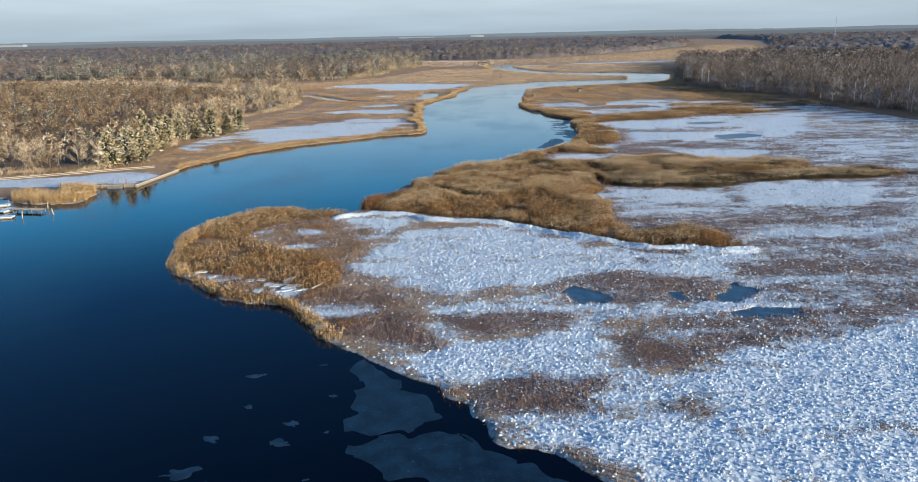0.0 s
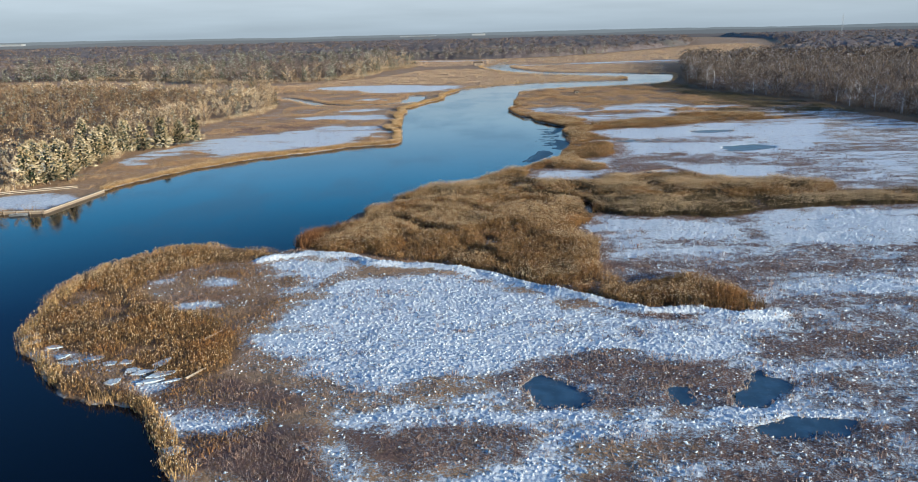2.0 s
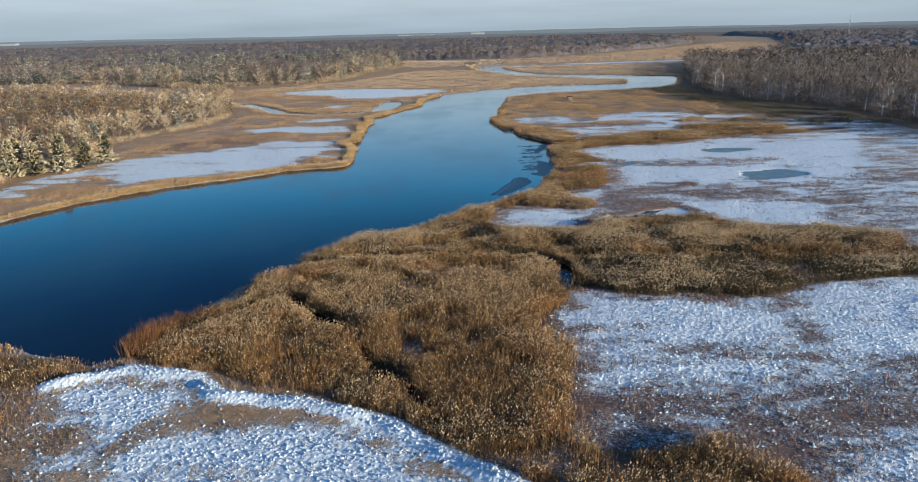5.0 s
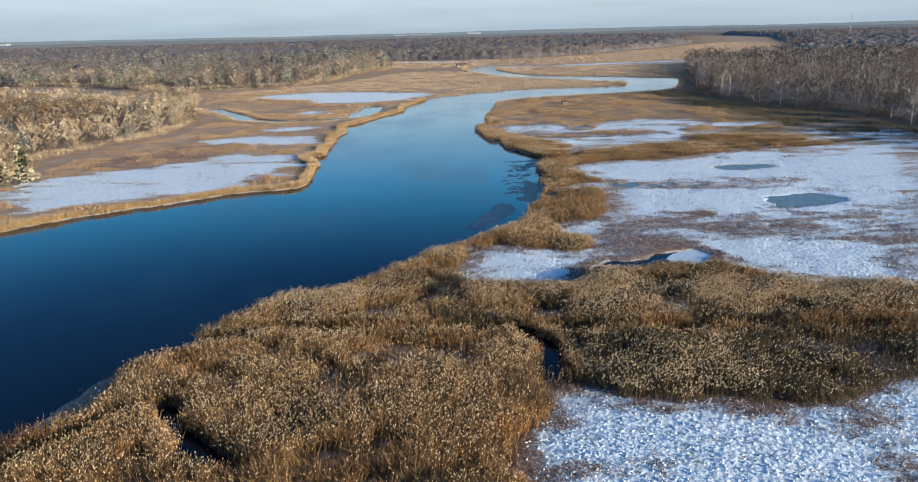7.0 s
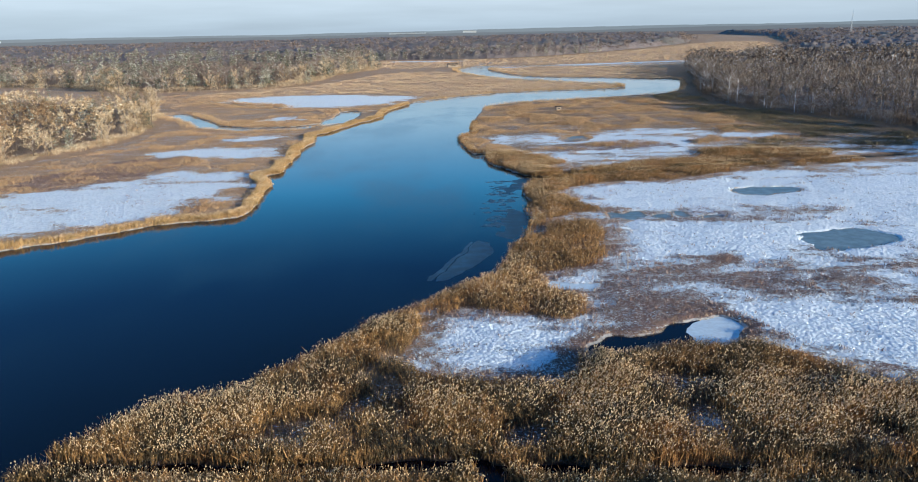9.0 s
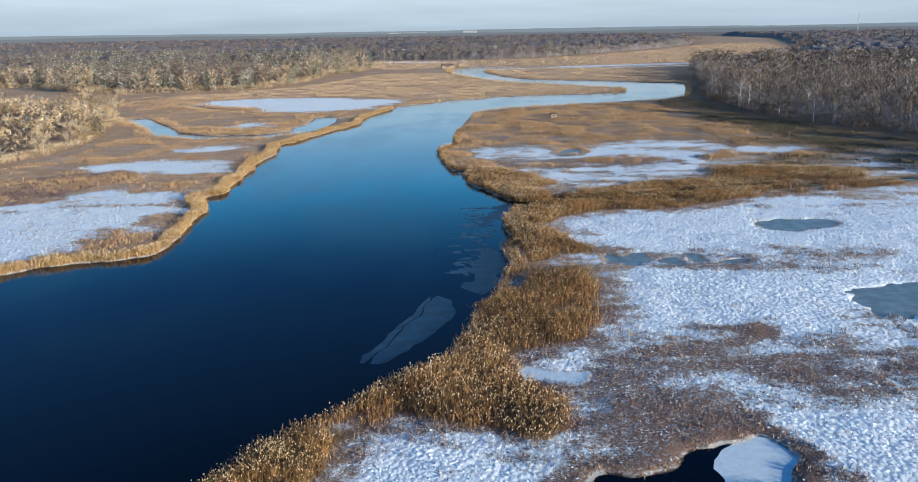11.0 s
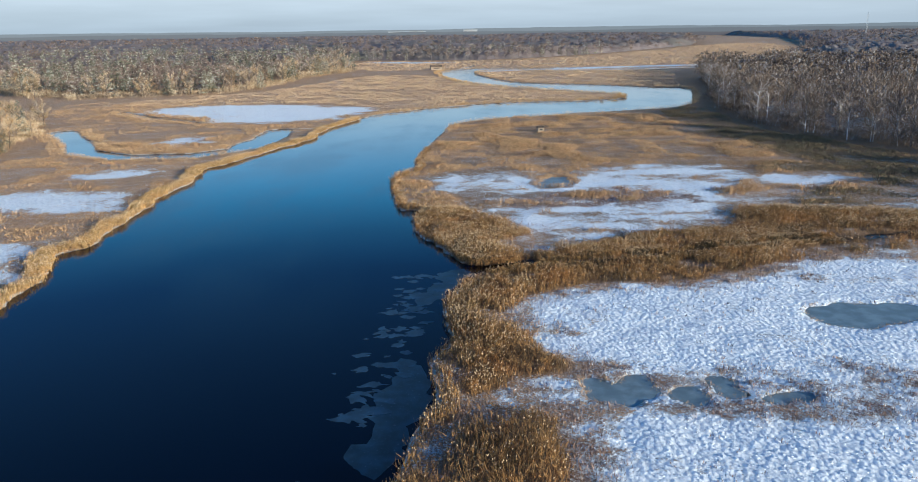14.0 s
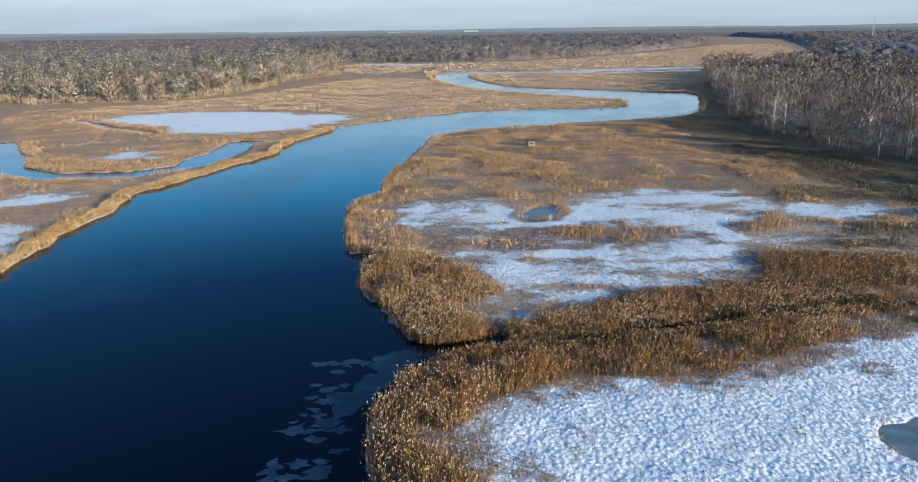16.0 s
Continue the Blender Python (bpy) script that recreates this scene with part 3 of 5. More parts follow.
MEADOWS = [
    (0.9, [(40, 383), (38.3, 395), (36.8, 406), (37.2, 420), (42, 429), (41.3, 442), (43.4, 468), (48.5, 504), (50.6, 527), (64, 541), (107, 556), (138, 550), (145, 467), (150, 441), (152, 385), (107, 364), (81, 358), (64, 348), (54, 347), (48, 358), (46, 372), (47, 383)]),
    (0.7, [(20, 570), (40, 592), (66, 611), (92, 618), (118, 620), (140, 630), (140, 652), (127, 670), (97, 698), (71, 732), (52, 777), (39, 840), (-20, 850), (-60, 700), (-100, 664), (-140, 630), (-100, 615), (-40, 625), (10, 606)]),
    (0.9, [(-61, 465), (-70, 482), (-58, 496), (-44, 508), (-30, 516), (-23, 500), (-22, 476), (-28, 463), (-45, 462)]),
    (0.7, [(190, 696), (166, 706), (139, 732), (106, 747), (90, 775), (72, 848), (72, 890), (140, 893), (190, 882), (230, 860), (200, 760)]),
    (0.5, [(-84, 285), (-93, 330), (-92, 380), (-78, 420), (-82, 460), (-25, 455), (-14, 436), (-18, 418), (-17, 360), (-14, 320), (-20, 306), (-40, 296), (-60, 281)]),
    (0.6, [(-80, 490), (-95, 530), (-140, 590), (-150, 640), (-100, 640), (-60, 625), (12, 600), (8, 560), (-6, 525), (-20, 526), (-60, 520)]),
    (1.2, [(-20, 900), (-40, 960), (-60, 1060), (-40, 1120), (23, 1090), (124, 1105), (214, 1190), (316, 1325), (546, 1700), (640, 1700), (560, 1400), (400, 1110), (300, 970), (200, 915), (100, 940), (40, 930)]),
    (0.8, [(118, 366), (128, 395), (150, 396), (152, 416), (126, 420), (146, 440), (142, 470), (136, 552), (158, 580), (164, 560), (158, 520), (160, 495), (176, 455), (186, 420), (190, 370), (160, 366)]),
    (0.6, [(-98, 225), (-99, 260), (-95, 300), (-90, 318), (-82, 300), (-66, 276), (-75, 250), (-83, 229)]),
    (0.6, [(-50, 130), (-53, 150), (-49, 162), (-40, 169), (-24, 165), (-14, 146), (-17, 126), (-20, 114), (-8, 104), (-14, 95), (-19, 98), (-25, 108), (-36, 112), (-44, 121)]),
]
SNOW_RIM = [(-25.1, 159.8), (-17.7, 163.8), (-9.5, 161.4), (-5, 156.2), (4.2, 154), (13.1, 150.1), (20.4, 142.6), (27.4, 136.4), (35.4, 130.3), (42.1, 131), (46.5, 128.3), (52.4, 128.6)]
WOODS_WEST = rounded([(-140, 214), (-102, 224), (-101, 253), (-97, 295), (-98, 336), (-102, 365), (-94, 389), (-82, 427), (-88, 470), (-103, 530), (-150, 585), (-290, 660), (-430, 690), (-700, 730), (-900, 300), (-300, 120), (-190, 150)])
WOODS_NORTH = rounded([(-171, 655), (-147, 661), (-106, 671), (-68, 702), (-58, 780), (-56, 854), (-26, 907), (-50, 960), (-70, 1060), (-50, 1130), (23, 1100), (124, 1112), (214, 1200), (316, 1335), (546, 1714), (700, 2400),
                       (700, 4900), (-4500, 4900), (-4500, 1200), (-700, 790), (-430, 770), (-280, 750)])
WOODS_EAST = rounded([(204, 280), (197, 320), (192, 380), (188, 425), (180, 457), (167, 480), (160, 505), (161, 540), (168, 590), (190, 668), (215, 760), (241, 866), (280, 905), (340, 985), (410, 1100), (570, 1390), (690, 1732), (900, 2300), (900, 4900), (4500, 4900),
                      (4500, 600), (900, 250), (400, 100), (230, 180)])
WATERWAYS = [(w, np.array(p, float)) for w, p in CREEKS]
PONDS = [rounded(p) for p in PONDS]


def land(x, y):
    """Metres from the nearest water, positive on land."""
    d = -signed(x, y, RIVER, 60.0)
    for w, p in WATERWAYS:
        m = (x > p[:, 0].min() - 12) & (x < p[:, 0].max() + 12) & (y > p[:, 1].min() - 12) & (y < p[:, 1].max() + 12)
        d[m] = np.minimum(d[m], line_distance(x[m], y[m], p, False) - w)
    for p in PONDS:
        near = (np.abs(x - p[:, 0].mean()) < 22) & (np.abs(y - p[:, 1].mean()) < 22)
        d[near] = np.minimum(d[near], -signed(x[near], y[near], p, 12.0) + (vnoise(x[near], y[near], 1.6, 49) - 0.5) * (1.5 if len(p) < 20 else 0.5))
    return d + (vnoise(x, y, 2.3, 1) - 0.5) * 1.1 + (vnoise(x, y, 6.5, 2) - 0.5) * 1.2


def woods(x, y):
    return np.maximum.reduce([signed(x, y, p, 60.0) for p in (WOODS_WEST, WOODS_NORTH, WOODS_EAST)])


def reed_density(x, y):
    """Where reeds stand thick (above 0.5) or leave hollows (below 0.3)."""
    return vnoise(x, y, 8, 13) * 0.6 + vnoise(x, y, 2.5, 23) * 0.4


def reed_cover(x, y):
    r = np.zeros(x.shape)
    for h, p in REEDS:
        r = np.maximum(r, step(signed(x, y, rounded(p), 4.0), -0.8, 0.8))
    return r * (1 - 0.75 * step(-reed_density(x, y), -0.36, -0.24))


def verge(x, y):
    """Ragged ground next to the reeds, where short grass pricks through the snow: 0 to 1."""
    r = np.zeros(x.shape)
    for h, p in REEDS[2:]:
        r = np.maximum(r, step(signed(x, y, rounded(p), 7.0), -6.5, 0.5))
    return r * step(vnoise(x, y, 5, 52) * 0.6 + vnoise(x, y, 1.6, 53) * 0.4, 0.3, 0.62)


def warped(x, y):
    """The plan's patches have ragged, wind-blown outlines."""
    a, b = vnoise(x, y, 9, 41) - 0.5, vnoise(x, y, 9, 42) - 0.5
    c, d = vnoise(x, y, 2.8, 43) - 0.5, vnoise(x, y, 2.8, 44) - 0.5
    far = 1 + step(y, 150, 420)
    return x + (5.5 * a + 2.8 * c) * far, y + (3.6 * b + 2.0 * d) * far


def snow_cover(x, y):
    plain_x, plain_y = x, y
    x, y = warped(x, y)
    base = 0.49 * step(x, 0, 20) * step(-y, -440, -330) + 0.10
    base = np.maximum(base, 0.05 * step(-x, 5, 15) * step(x, -110, -90) * step(-y, -480, -440) + 0.1)
    s = np.maximum(base, 0.18 * step(x, 30, 60) * step(-y, -520, -420))
    for soft, p in SNOWFIELDS:
        s = np.maximum(s, step(signed(x, y, rounded(p), soft * 2 + 3), -soft * 1.3, soft * 1.2) * (0.26 + 0.62 * vnoise(plain_x * 0.5, plain_y, 3, 57) if soft == 1.8 else 0.86 if soft < 4 else 0.24 + 0.44 * vnoise(plain_x * 0.35, plain_y, 6, 45) + 0.44 * vnoise(plain_x * 0.6, plain_y, 2.4, 51) if soft == 5.5 else (0.66 if soft == 4 else 0.74) + 0.36 * vnoise(plain_x * 0.35, plain_y, 6, 45)))
    for w, p in zip(BROWN_WEIGHT, BROWNS):
        s *= 1 - w * step(signed(x, y, rounded(p), 6.0), -3.2, 2.6)
    rim = 1.05 * step(-line_distance(plain_x, plain_y, np.array(SNOW_RIM), False), -1.8, -0.8)
    s = np.maximum(s * (1 - 0.85 * reed_cover(plain_x, plain_y)) * (1 - 0.5 * verge(plain_x, plain_y)), rim)
    for w, p in WATERWAYS[:4] + WATERWAYS[6:8]:
        m = (plain_x > p[:, 0].min() - 12) & (plain_x < p[:, 0].max() + 12) & (plain_y > p[:, 1].min() - 12) & (plain_y < p[:, 1].max() + 12)
        s[m] *= 1 - 0.85 * step(-line_distance(plain_x[m], plain_y[m], p, False), -w - 4.0, -w - 2.0)
    for p in (PONDS[3], PONDS[6]):
        m = (np.abs(plain_x - p[:, 0].mean()) < 22) & (np.abs(plain_y - p[:, 1].mean()) < 22)
        s[m] *= 1 - 0.8 * step(signed(plain_x[m], plain_y[m], p, 6.0), -3.6, -1.2)
    streak = 0.42 * (vnoise(plain_x * 0.28, plain_y, 3.6, 47) - 0.5) + 0.35 * (vnoise(plain_x * 0.4, plain_y, 1.5, 48) - 0.5)
    s = np.clip(s + streak * 4 * np.clip(s, 0, 1) * (1.08 - np.clip(s, 0, 1)), 0, 1.05)
    w = woods(plain_x, plain_y)
    return np.where(w > -10 * step(x, 50, 100), 0.06 + 0.26 * step(x, 50, 100) * step(w, 12, 30) * step(-y, -700, -600), s)


def ground_height(x, y, d):
    h = -1.0 + 1.32 * step(d, -1.9, 1.0) + 0.10 * step(d, 0.5, 12)
    relief = (vnoise(x, y, 0.9, 3) - 0.5) * 0.06 + (vnoise(x, y, 3.2, 4) - 0.5) * 0.16 + (vnoise(x, y, 14, 5) - 0.5) * 0.16
    drift = np.zeros(x.shape)
    m = (x > -30) & (x < 57) & (y > 124) & (y < 168)
    drift[m] = 0.75 * np.exp(-(line_distance(x[m], y[m], np.array(SNOW_RIM), False) / 1.1) ** 2) * (0.4 + vnoise(x[m], y[m], 3.0, 46))
    return h + relief * step(d, 0.1, 1.2) + drift


# ---- mesh helpers ----
def mesh_from(name, verts, faces, materials, slots=None, smooth=False):
    """A mesh from arrays of vertices and of faces with one number of corners."""
    me = bpy.data.meshes.new(name)
    verts, faces = np.asarray(verts, np.float32), np.asarray(faces, np.int32)
    k = faces.shape[1]
    me.vertices.add(len(verts))
    me.vertices.foreach_set("co", verts.ravel())
    me.loops.add(faces.size)
    me.loops.foreach_set("vertex_index", faces.ravel())
    me.polygons.add(len(faces))
    me.polygons.foreach_set("loop_start", np.arange(0, faces.size, k, dtype=np.int32))
    for m in materials if isinstance(materials, (list, tuple)) else [materials]:
        me.materials.append(m)
    if slots is not None:
        me.polygons.foreach_set("material_index", np.asarray(slots, np.int32))
    me.polygons.foreach_set("use_smooth", np.full(len(faces), smooth))
    me.update(calc_edges=True)
    me.validate()
    return me


def axis(*runs):
    """Grid lines: runs of (from, to, spacing)."""
    return np.unique(np.round(np.concatenate([np.linspace(a, b, max(2, int(round((b - a) / s)) + 1)) for a, b, s in runs]), 3))


def grid_faces(nx, ny):
    i = (np.arange(ny - 1)[:, None] * nx + np.arange(nx - 1)[None]).ravel()
    return np.stack([i, i + 1, i + nx + 1, i + nx], 1)


# ---- ground: one sheet to the horizon ----
def build_ground():
    gx = axis((-4900, -1000, 400), (-1000, -400, 60), (-400, -130, 9), (-130, -60, 1.8), (-60, 120, 0.8), (120, 210, 1.6), (210, 480, 9), (480, 1000, 60), (1000, 4900, 400))
    gy = axis((-900, -100, 100), (-100, 30, 10), (30, 340, 0.8), (340, 620, 2.0), (620, 960, 4.0), (960, 1300, 12), (1300, 2000, 40), (2000, 4900, 250))
    x, y = (a.ravel() for a in np.meshgrid(gx, gy))
    d = land(x, y)
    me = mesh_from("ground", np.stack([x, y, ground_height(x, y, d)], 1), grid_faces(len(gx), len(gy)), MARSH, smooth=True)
    brown = 0.72 * step(x, 15, 40) * step(-y, -350, -230) + 0.1
    u, v = warped(x, y)
    for w, p in zip(BROWN_WEIGHT, BROWNS):
        brown = np.maximum(brown, min(1.0, w + 0.2) * step(signed(u, v, rounded(p), 5.0), -3.2, 0.5))
    thatch_and_shade = np.maximum(reed_cover(x, y), 0.9 * step(woods(x, y), 6, 26))
    for w, p in WATERWAYS[:6] + WATERWAYS[6:8]:
        m = (x > p[:, 0].min() - 9) & (x < p[:, 0].max() + 9) & (y > p[:, 1].min() - 9) & (y < p[:, 1].max() + 9)
        thatch_and_shade[m] = np.maximum(thatch_and_shade[m], 1.3 * step(-line_distance(x[m], y[m], p, False), -w - 3.0, -w - 1.0))
    # shaded hollows between the meadow's grass mounds, painted as dark ground
    hollow_shade = step(signed(x, y, rounded(MEADOWS[0][1]), 4.0), 0, 3) * step(-vnoise(x, y, 7, 27), -0.45, -0.25)
    # the east wood's shade on the marsh, painted in as darker ground
    wood_shade = step(signed(x, y, WOODS_EAST, 70.0), -55, -12) * step(-y, -900, -700)
    thatch_and_shade = np.maximum.reduce([thatch_and_shade, 0.75 * hollow_shade, 0.9 * wood_shade])
    cover = np.stack([snow_cover(x, y), thatch_and_shade, brown, np.ones_like(x)], 1)
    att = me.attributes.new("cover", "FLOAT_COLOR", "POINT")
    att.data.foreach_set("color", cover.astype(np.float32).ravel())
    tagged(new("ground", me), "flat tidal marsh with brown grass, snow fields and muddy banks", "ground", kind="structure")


build_ground()

water_me = mesh_from("water", [(-700, -900, 0), (700, -900, 0), (700, 1400, 0), (-700, 1400, 0)], [(0, 1, 2, 3)], WATER)
tagged(new("water", water_me), "calm dark blue tidal river water", "water", kind="structure")


# ---- ice ----
def ice_sheet(name, outline, material, label, z=0.02, ragged=0.5, thick=0.04):
    p = rounded(outline, True, 1)
    q = np.roll(p, -1, axis=0)
    n = max(2, int(np.linalg.norm(q - p, axis=1).sum() / len(p) / 0.35))
    p = np.stack([p + (q - p) * f / n for f in range(n)], 1).reshape(-1, 2)
    p = p + np.stack([vnoise(p[:, 0], p[:, 1], 4.0, 55) - 0.5, vnoise(p[:, 0], p[:, 1], 4.0, 56) - 0.5], 1) * 3 * ragged
    p = p + np.stack([vnoise(p[:, 0], p[:, 1], 1.3, 8) - 0.5, vnoise(p[:, 0], p[:, 1], 1.3, 9) - 0.5], 1) * 2 * ragged
    bm = bmesh.new()
    face = bm.faces.new([bm.verts.new((a, b, z)) for a, b in p])
    face.normal_update()
    if face.normal.z < 0:
        face.normal_flip()
    side = bmesh.ops.extrude_face_region(bm, geom=[face])
    bmesh.ops.translate(bm, vec=(0, 0, -thick), verts=[v for v in side["geom"] if isinstance(v, bmesh.types.BMVert)])
    bmesh.ops.recalc_face_normals(bm, faces=bm.faces)
    bmesh.ops.triangulate(bm, faces=bm.faces)
    me = bpy.data.meshes.new(name)
    bm.to_mesh(me)
    bm.free()
    me.materials.append(material)
    return tagged(new(name, me), label, "ice")


def grown(p, by):
    c = np.mean(p, axis=0)
    return [tuple(c + (q - c) * (1 + by / max(np.linalg.norm(q - c), 0.1))) for q in p]


for k in range(13):
    if k == 3:
        continue
    ice_sheet("pond_ice", grown(PONDS[k], 1.6), DARK_ICE if k < 3 or k == 11 else SLAB if k == 12 else POND_ICE, "smooth blue-grey ice over a small marsh pond", 0.17)
ice_sheet("pond_ice", [(61.8, 237), (64.2, 240), (67.4, 242.6), (70.8, 239.4), (68.6, 232.6), (64.4, 230.8), (61, 231), (62.6, 234.1)], SLAB, "snow-covered ice at the end of a pond", 0.03, 0.2)
ice_sheet("ice_floe", [(28.9, 259.7), (31.3, 267.1), (34.6, 276.1), (36.8, 281.8), (37, 280.6), (35.2, 275.5), (32.3, 267), (30, 259.5)], RIVER_ICE, "thin grey ice sheet broken along a crack", ragged=0.25)
ice_sheet("ice_floe", [(30.2, 259.4), (32.5, 267), (35.4, 275.5), (37.2, 280.8), (37.8, 282.6), (39.9, 280.3), (40, 273.9), (36.9, 266.9), (31.8, 259)], RIVER_ICE, "thin grey ice sheet broken along a crack", ragged=0.25)
ice_sheet("ice_floe", [(-12, 86.2), (-8.2, 80.8), (-3, 75), (0, 71.5), (-4, 69), (-8, 66.9), (-10.5, 69), (-11.9, 78.6)], FILM_ICE, "thin dark shore ice sheet on the water", ragged=0.9)
ice_sheet("ice_floe", [(-11, 66), (-7, 67.3), (-2, 68.5), (2.5, 66.5), (6.5, 61.5), (12, 57.5), (6, 52), (-2.2, 57)], FILM_ICE, "thin dark shore ice sheet on the water", 0.018, 0.9)
ice_sheet("ice_floe", [(45, 324), (47.2, 321), (48.2, 328), (50.8, 334), (54.5, 339.5), (51.5, 341), (48.5, 337), (46, 331)], FILM_ICE, "thin ragged ice film at a creek mouth", 0.008, 0.9, 0.03)
ice_sheet("ice_floe", [(41.5, 284), (45, 283), (46.5, 291), (48.2, 296), (47, 305), (44, 308), (43, 297)], FILM_ICE, "thin ragged ice film along the reeds", 0.008, 0.8, 0.03)
for n in range(92):
    a = rng.uniform(0, 1)
    cx, cy = 44.5 + 4.0 * a + rng.normal(0, 2.0) - 2.5, 290 + 48 * a
    if n >= 80:
        cx, cy = rng.uniform(-26, -12), rng.uniform(58, 90)
    if land(np.array([cx]), np.array([cy]))[0] > -1.5:
        continue
    r = rng.uniform(0.3, 1.3) * rng.uniform(0.5, 1.0)
    turn = rng.uniform(-0.5, 0.5)
    ring = []
    for q in np.linspace(0, 5.8, 13):
        u, v = r * rng.uniform(0.3, 1.5) * 1.5 * math.cos(q), r * rng.uniform(0.3, 1.4) * math.sin(q)
        ring.append((cx + u * math.cos(turn) - v * math.sin(turn), cy + u * math.sin(turn) + v * math.cos(turn)))
    tagged(ice_sheet("ice_floe", ring, RIVER_ICE, "small thin ice floe on dark water", 0.012 + 0.0002 * n, 0.25, 0.03), group="small drifting ice floes")


# ---- grass, reeds and brush ----
def scatter(outline, per_m2, seed, soft=0.0):
    """Random points inside an outline, away from water, with distance inside the outline."""
    g = np.random.default_rng(seed)
    p = rounded(outline)
    lo, hi = p.min(0), p.max(0)
    n = int((hi[0] - lo[0]) * (hi[1] - lo[1]) * per_m2)
    x, y = g.uniform(lo[0], hi[0], n), g.uniform(lo[1], hi[1], n)
    d = signed(*(warped(x, y) if soft else (x, y)), p, 5.0) + (vnoise(x, y, 3, 11) - 0.5) * 2.2
    keep = d > g.uniform(-soft, soft, n) * g.random(n)
    x, y, d = x[keep], y[keep], d[keep]
    keep = land(x, y) > 0.25
    return x[keep], y[keep], d[keep]


def tufts(x, y, height, blades, width, spread, lean, seed, plume=0.0, plume_size=0.16, leafy=0.0):
    """Blade triangles of tufts at x, y, and pale plumes on their tips."""
    g = np.random.default_rng(seed)
    z = ground_height(x, y, land(x, y)) - 0.05
    X, Y, Z, H = (np.repeat(a, blades) for a in (x, y, z, height))
    n = len(X)
    H = H * g.uniform(0.72, 1.12, n)
    bx, by = X + g.normal(0, spread, n), Y + g.normal(0, spread, n)
    turn, tilt = g.uniform(0, 2 * np.pi, n), g.uniform(0, lean, n) * H
    tx, ty = bx + np.cos(turn) * tilt + 0.08 * H, by + np.sin(turn) * tilt
    face = g.uniform(0, np.pi, n)
    wx, wy = np.cos(face) * width / 2, np.sin(face) * width / 2
    leaf = g.random(n) < leafy
    bx, by = np.where(leaf, bx * 0.45 + tx * 0.55, bx), np.where(leaf, by * 0.45 + ty * 0.55, by)
    B = np.where(leaf, Z + 0.55 * H, Z)
    droop = g.uniform(0.15, 0.5, n) * H
    lx, ly = np.where(leaf, bx + np.cos(turn) * droop, tx), np.where(leaf, by + np.sin(turn) * droop, ty)
    top = np.where(leaf, Z + H * g.uniform(0.6, 1.0, n), Z + H)
    wx, wy = np.where(leaf, wx * 1.5, wx), np.where(leaf, wy * 1.5, wy)
    v = np.stack([np.stack([bx - wx, by - wy, B], 1), np.stack([bx + wx, by + wy, B], 1), np.stack([lx + wx * 0.25, ly + wy * 0.25, top], 1)], 1).reshape(-1, 3)
    f = np.arange(len(v)).reshape(-1, 3)
    if not plume:
        return v, f, None, None
    pick = (g.random(n) < plume * (0.25 + 0.9 * step(vnoise(bx, by, 14, 28) * 0.7 + vnoise(bx, by, 4, 29) * 0.3, 0.35, 0.6))) & ~leaf
    px, py, pz = tx[pick], ty[pick], (Z + H)[pick]
    m = len(px)
    s = plume_size * g.uniform(0.7, 1.3, m)
    a = g.uniform(0, np.pi, m)
    cx, cy = np.cos(a) * s * 0.55, np.sin(a) * s * 0.55
    q = np.stack([np.stack([px, py, pz - s * 0.9], 1), np.stack([px + cx, py + cy, pz], 1), np.stack([px - cx + 0.35 * s, py - cy, pz + s * 0.9], 1)], 1).reshape(-1, 3)
    return v, f, q, np.arange(len(q)).reshape(-1, 3)


def bed(name, label, category, stalks, material, plume_material=None):
    v, f, q, r = stalks
    ob = tagged(new(name, mesh_from(name, v, f, material)), label, category, kind="stuff")
    if q is not None:
        tip = new("plumes", mesh_from("plumes", q, r, plume_material))
        tip.parent = ob
        tagged(tip, "pale feathery seed heads", kind="stuff")
    return ob


for k, (tall, outline) in enumerate(REEDS):
    near = k in (2, 3, 4)
    x, y, d = scatter(outline, 18 if near else (9 if k == 0 else 13), 100 + k)
    thin = rng.random(len(x)) < 0.10 + 0.90 * step(reed_density(x, y), 0.28, 0.48)
    x, y, d = x[thin], y[thin], d[thin]
    h = tall * (0.25 + 0.35 * step(d, 0, 3.0) + 0.55 * vnoise(x, y, 7, 12) + 0.25 * vnoise(x, y, 1.8, 24))
    bed("reed_bed", "dense bed of tall golden-brown dry reeds with pale plumes" if k != 4 else "dense bed of dark, shade-coloured reeds under pale plumes", "reeds",
        tufts(x, y, h, 4 if near else 3, 0.05 if near else 0.06, 0.26, 0.45, 200 + k, (0.45, 0.75, 0.85)[k - 2] if near else 0.45, 0.11 if near else 0.12, 0.55), REED_DARK if k == 4 else REED_MIXED if k == 3 else REED, PLUME)

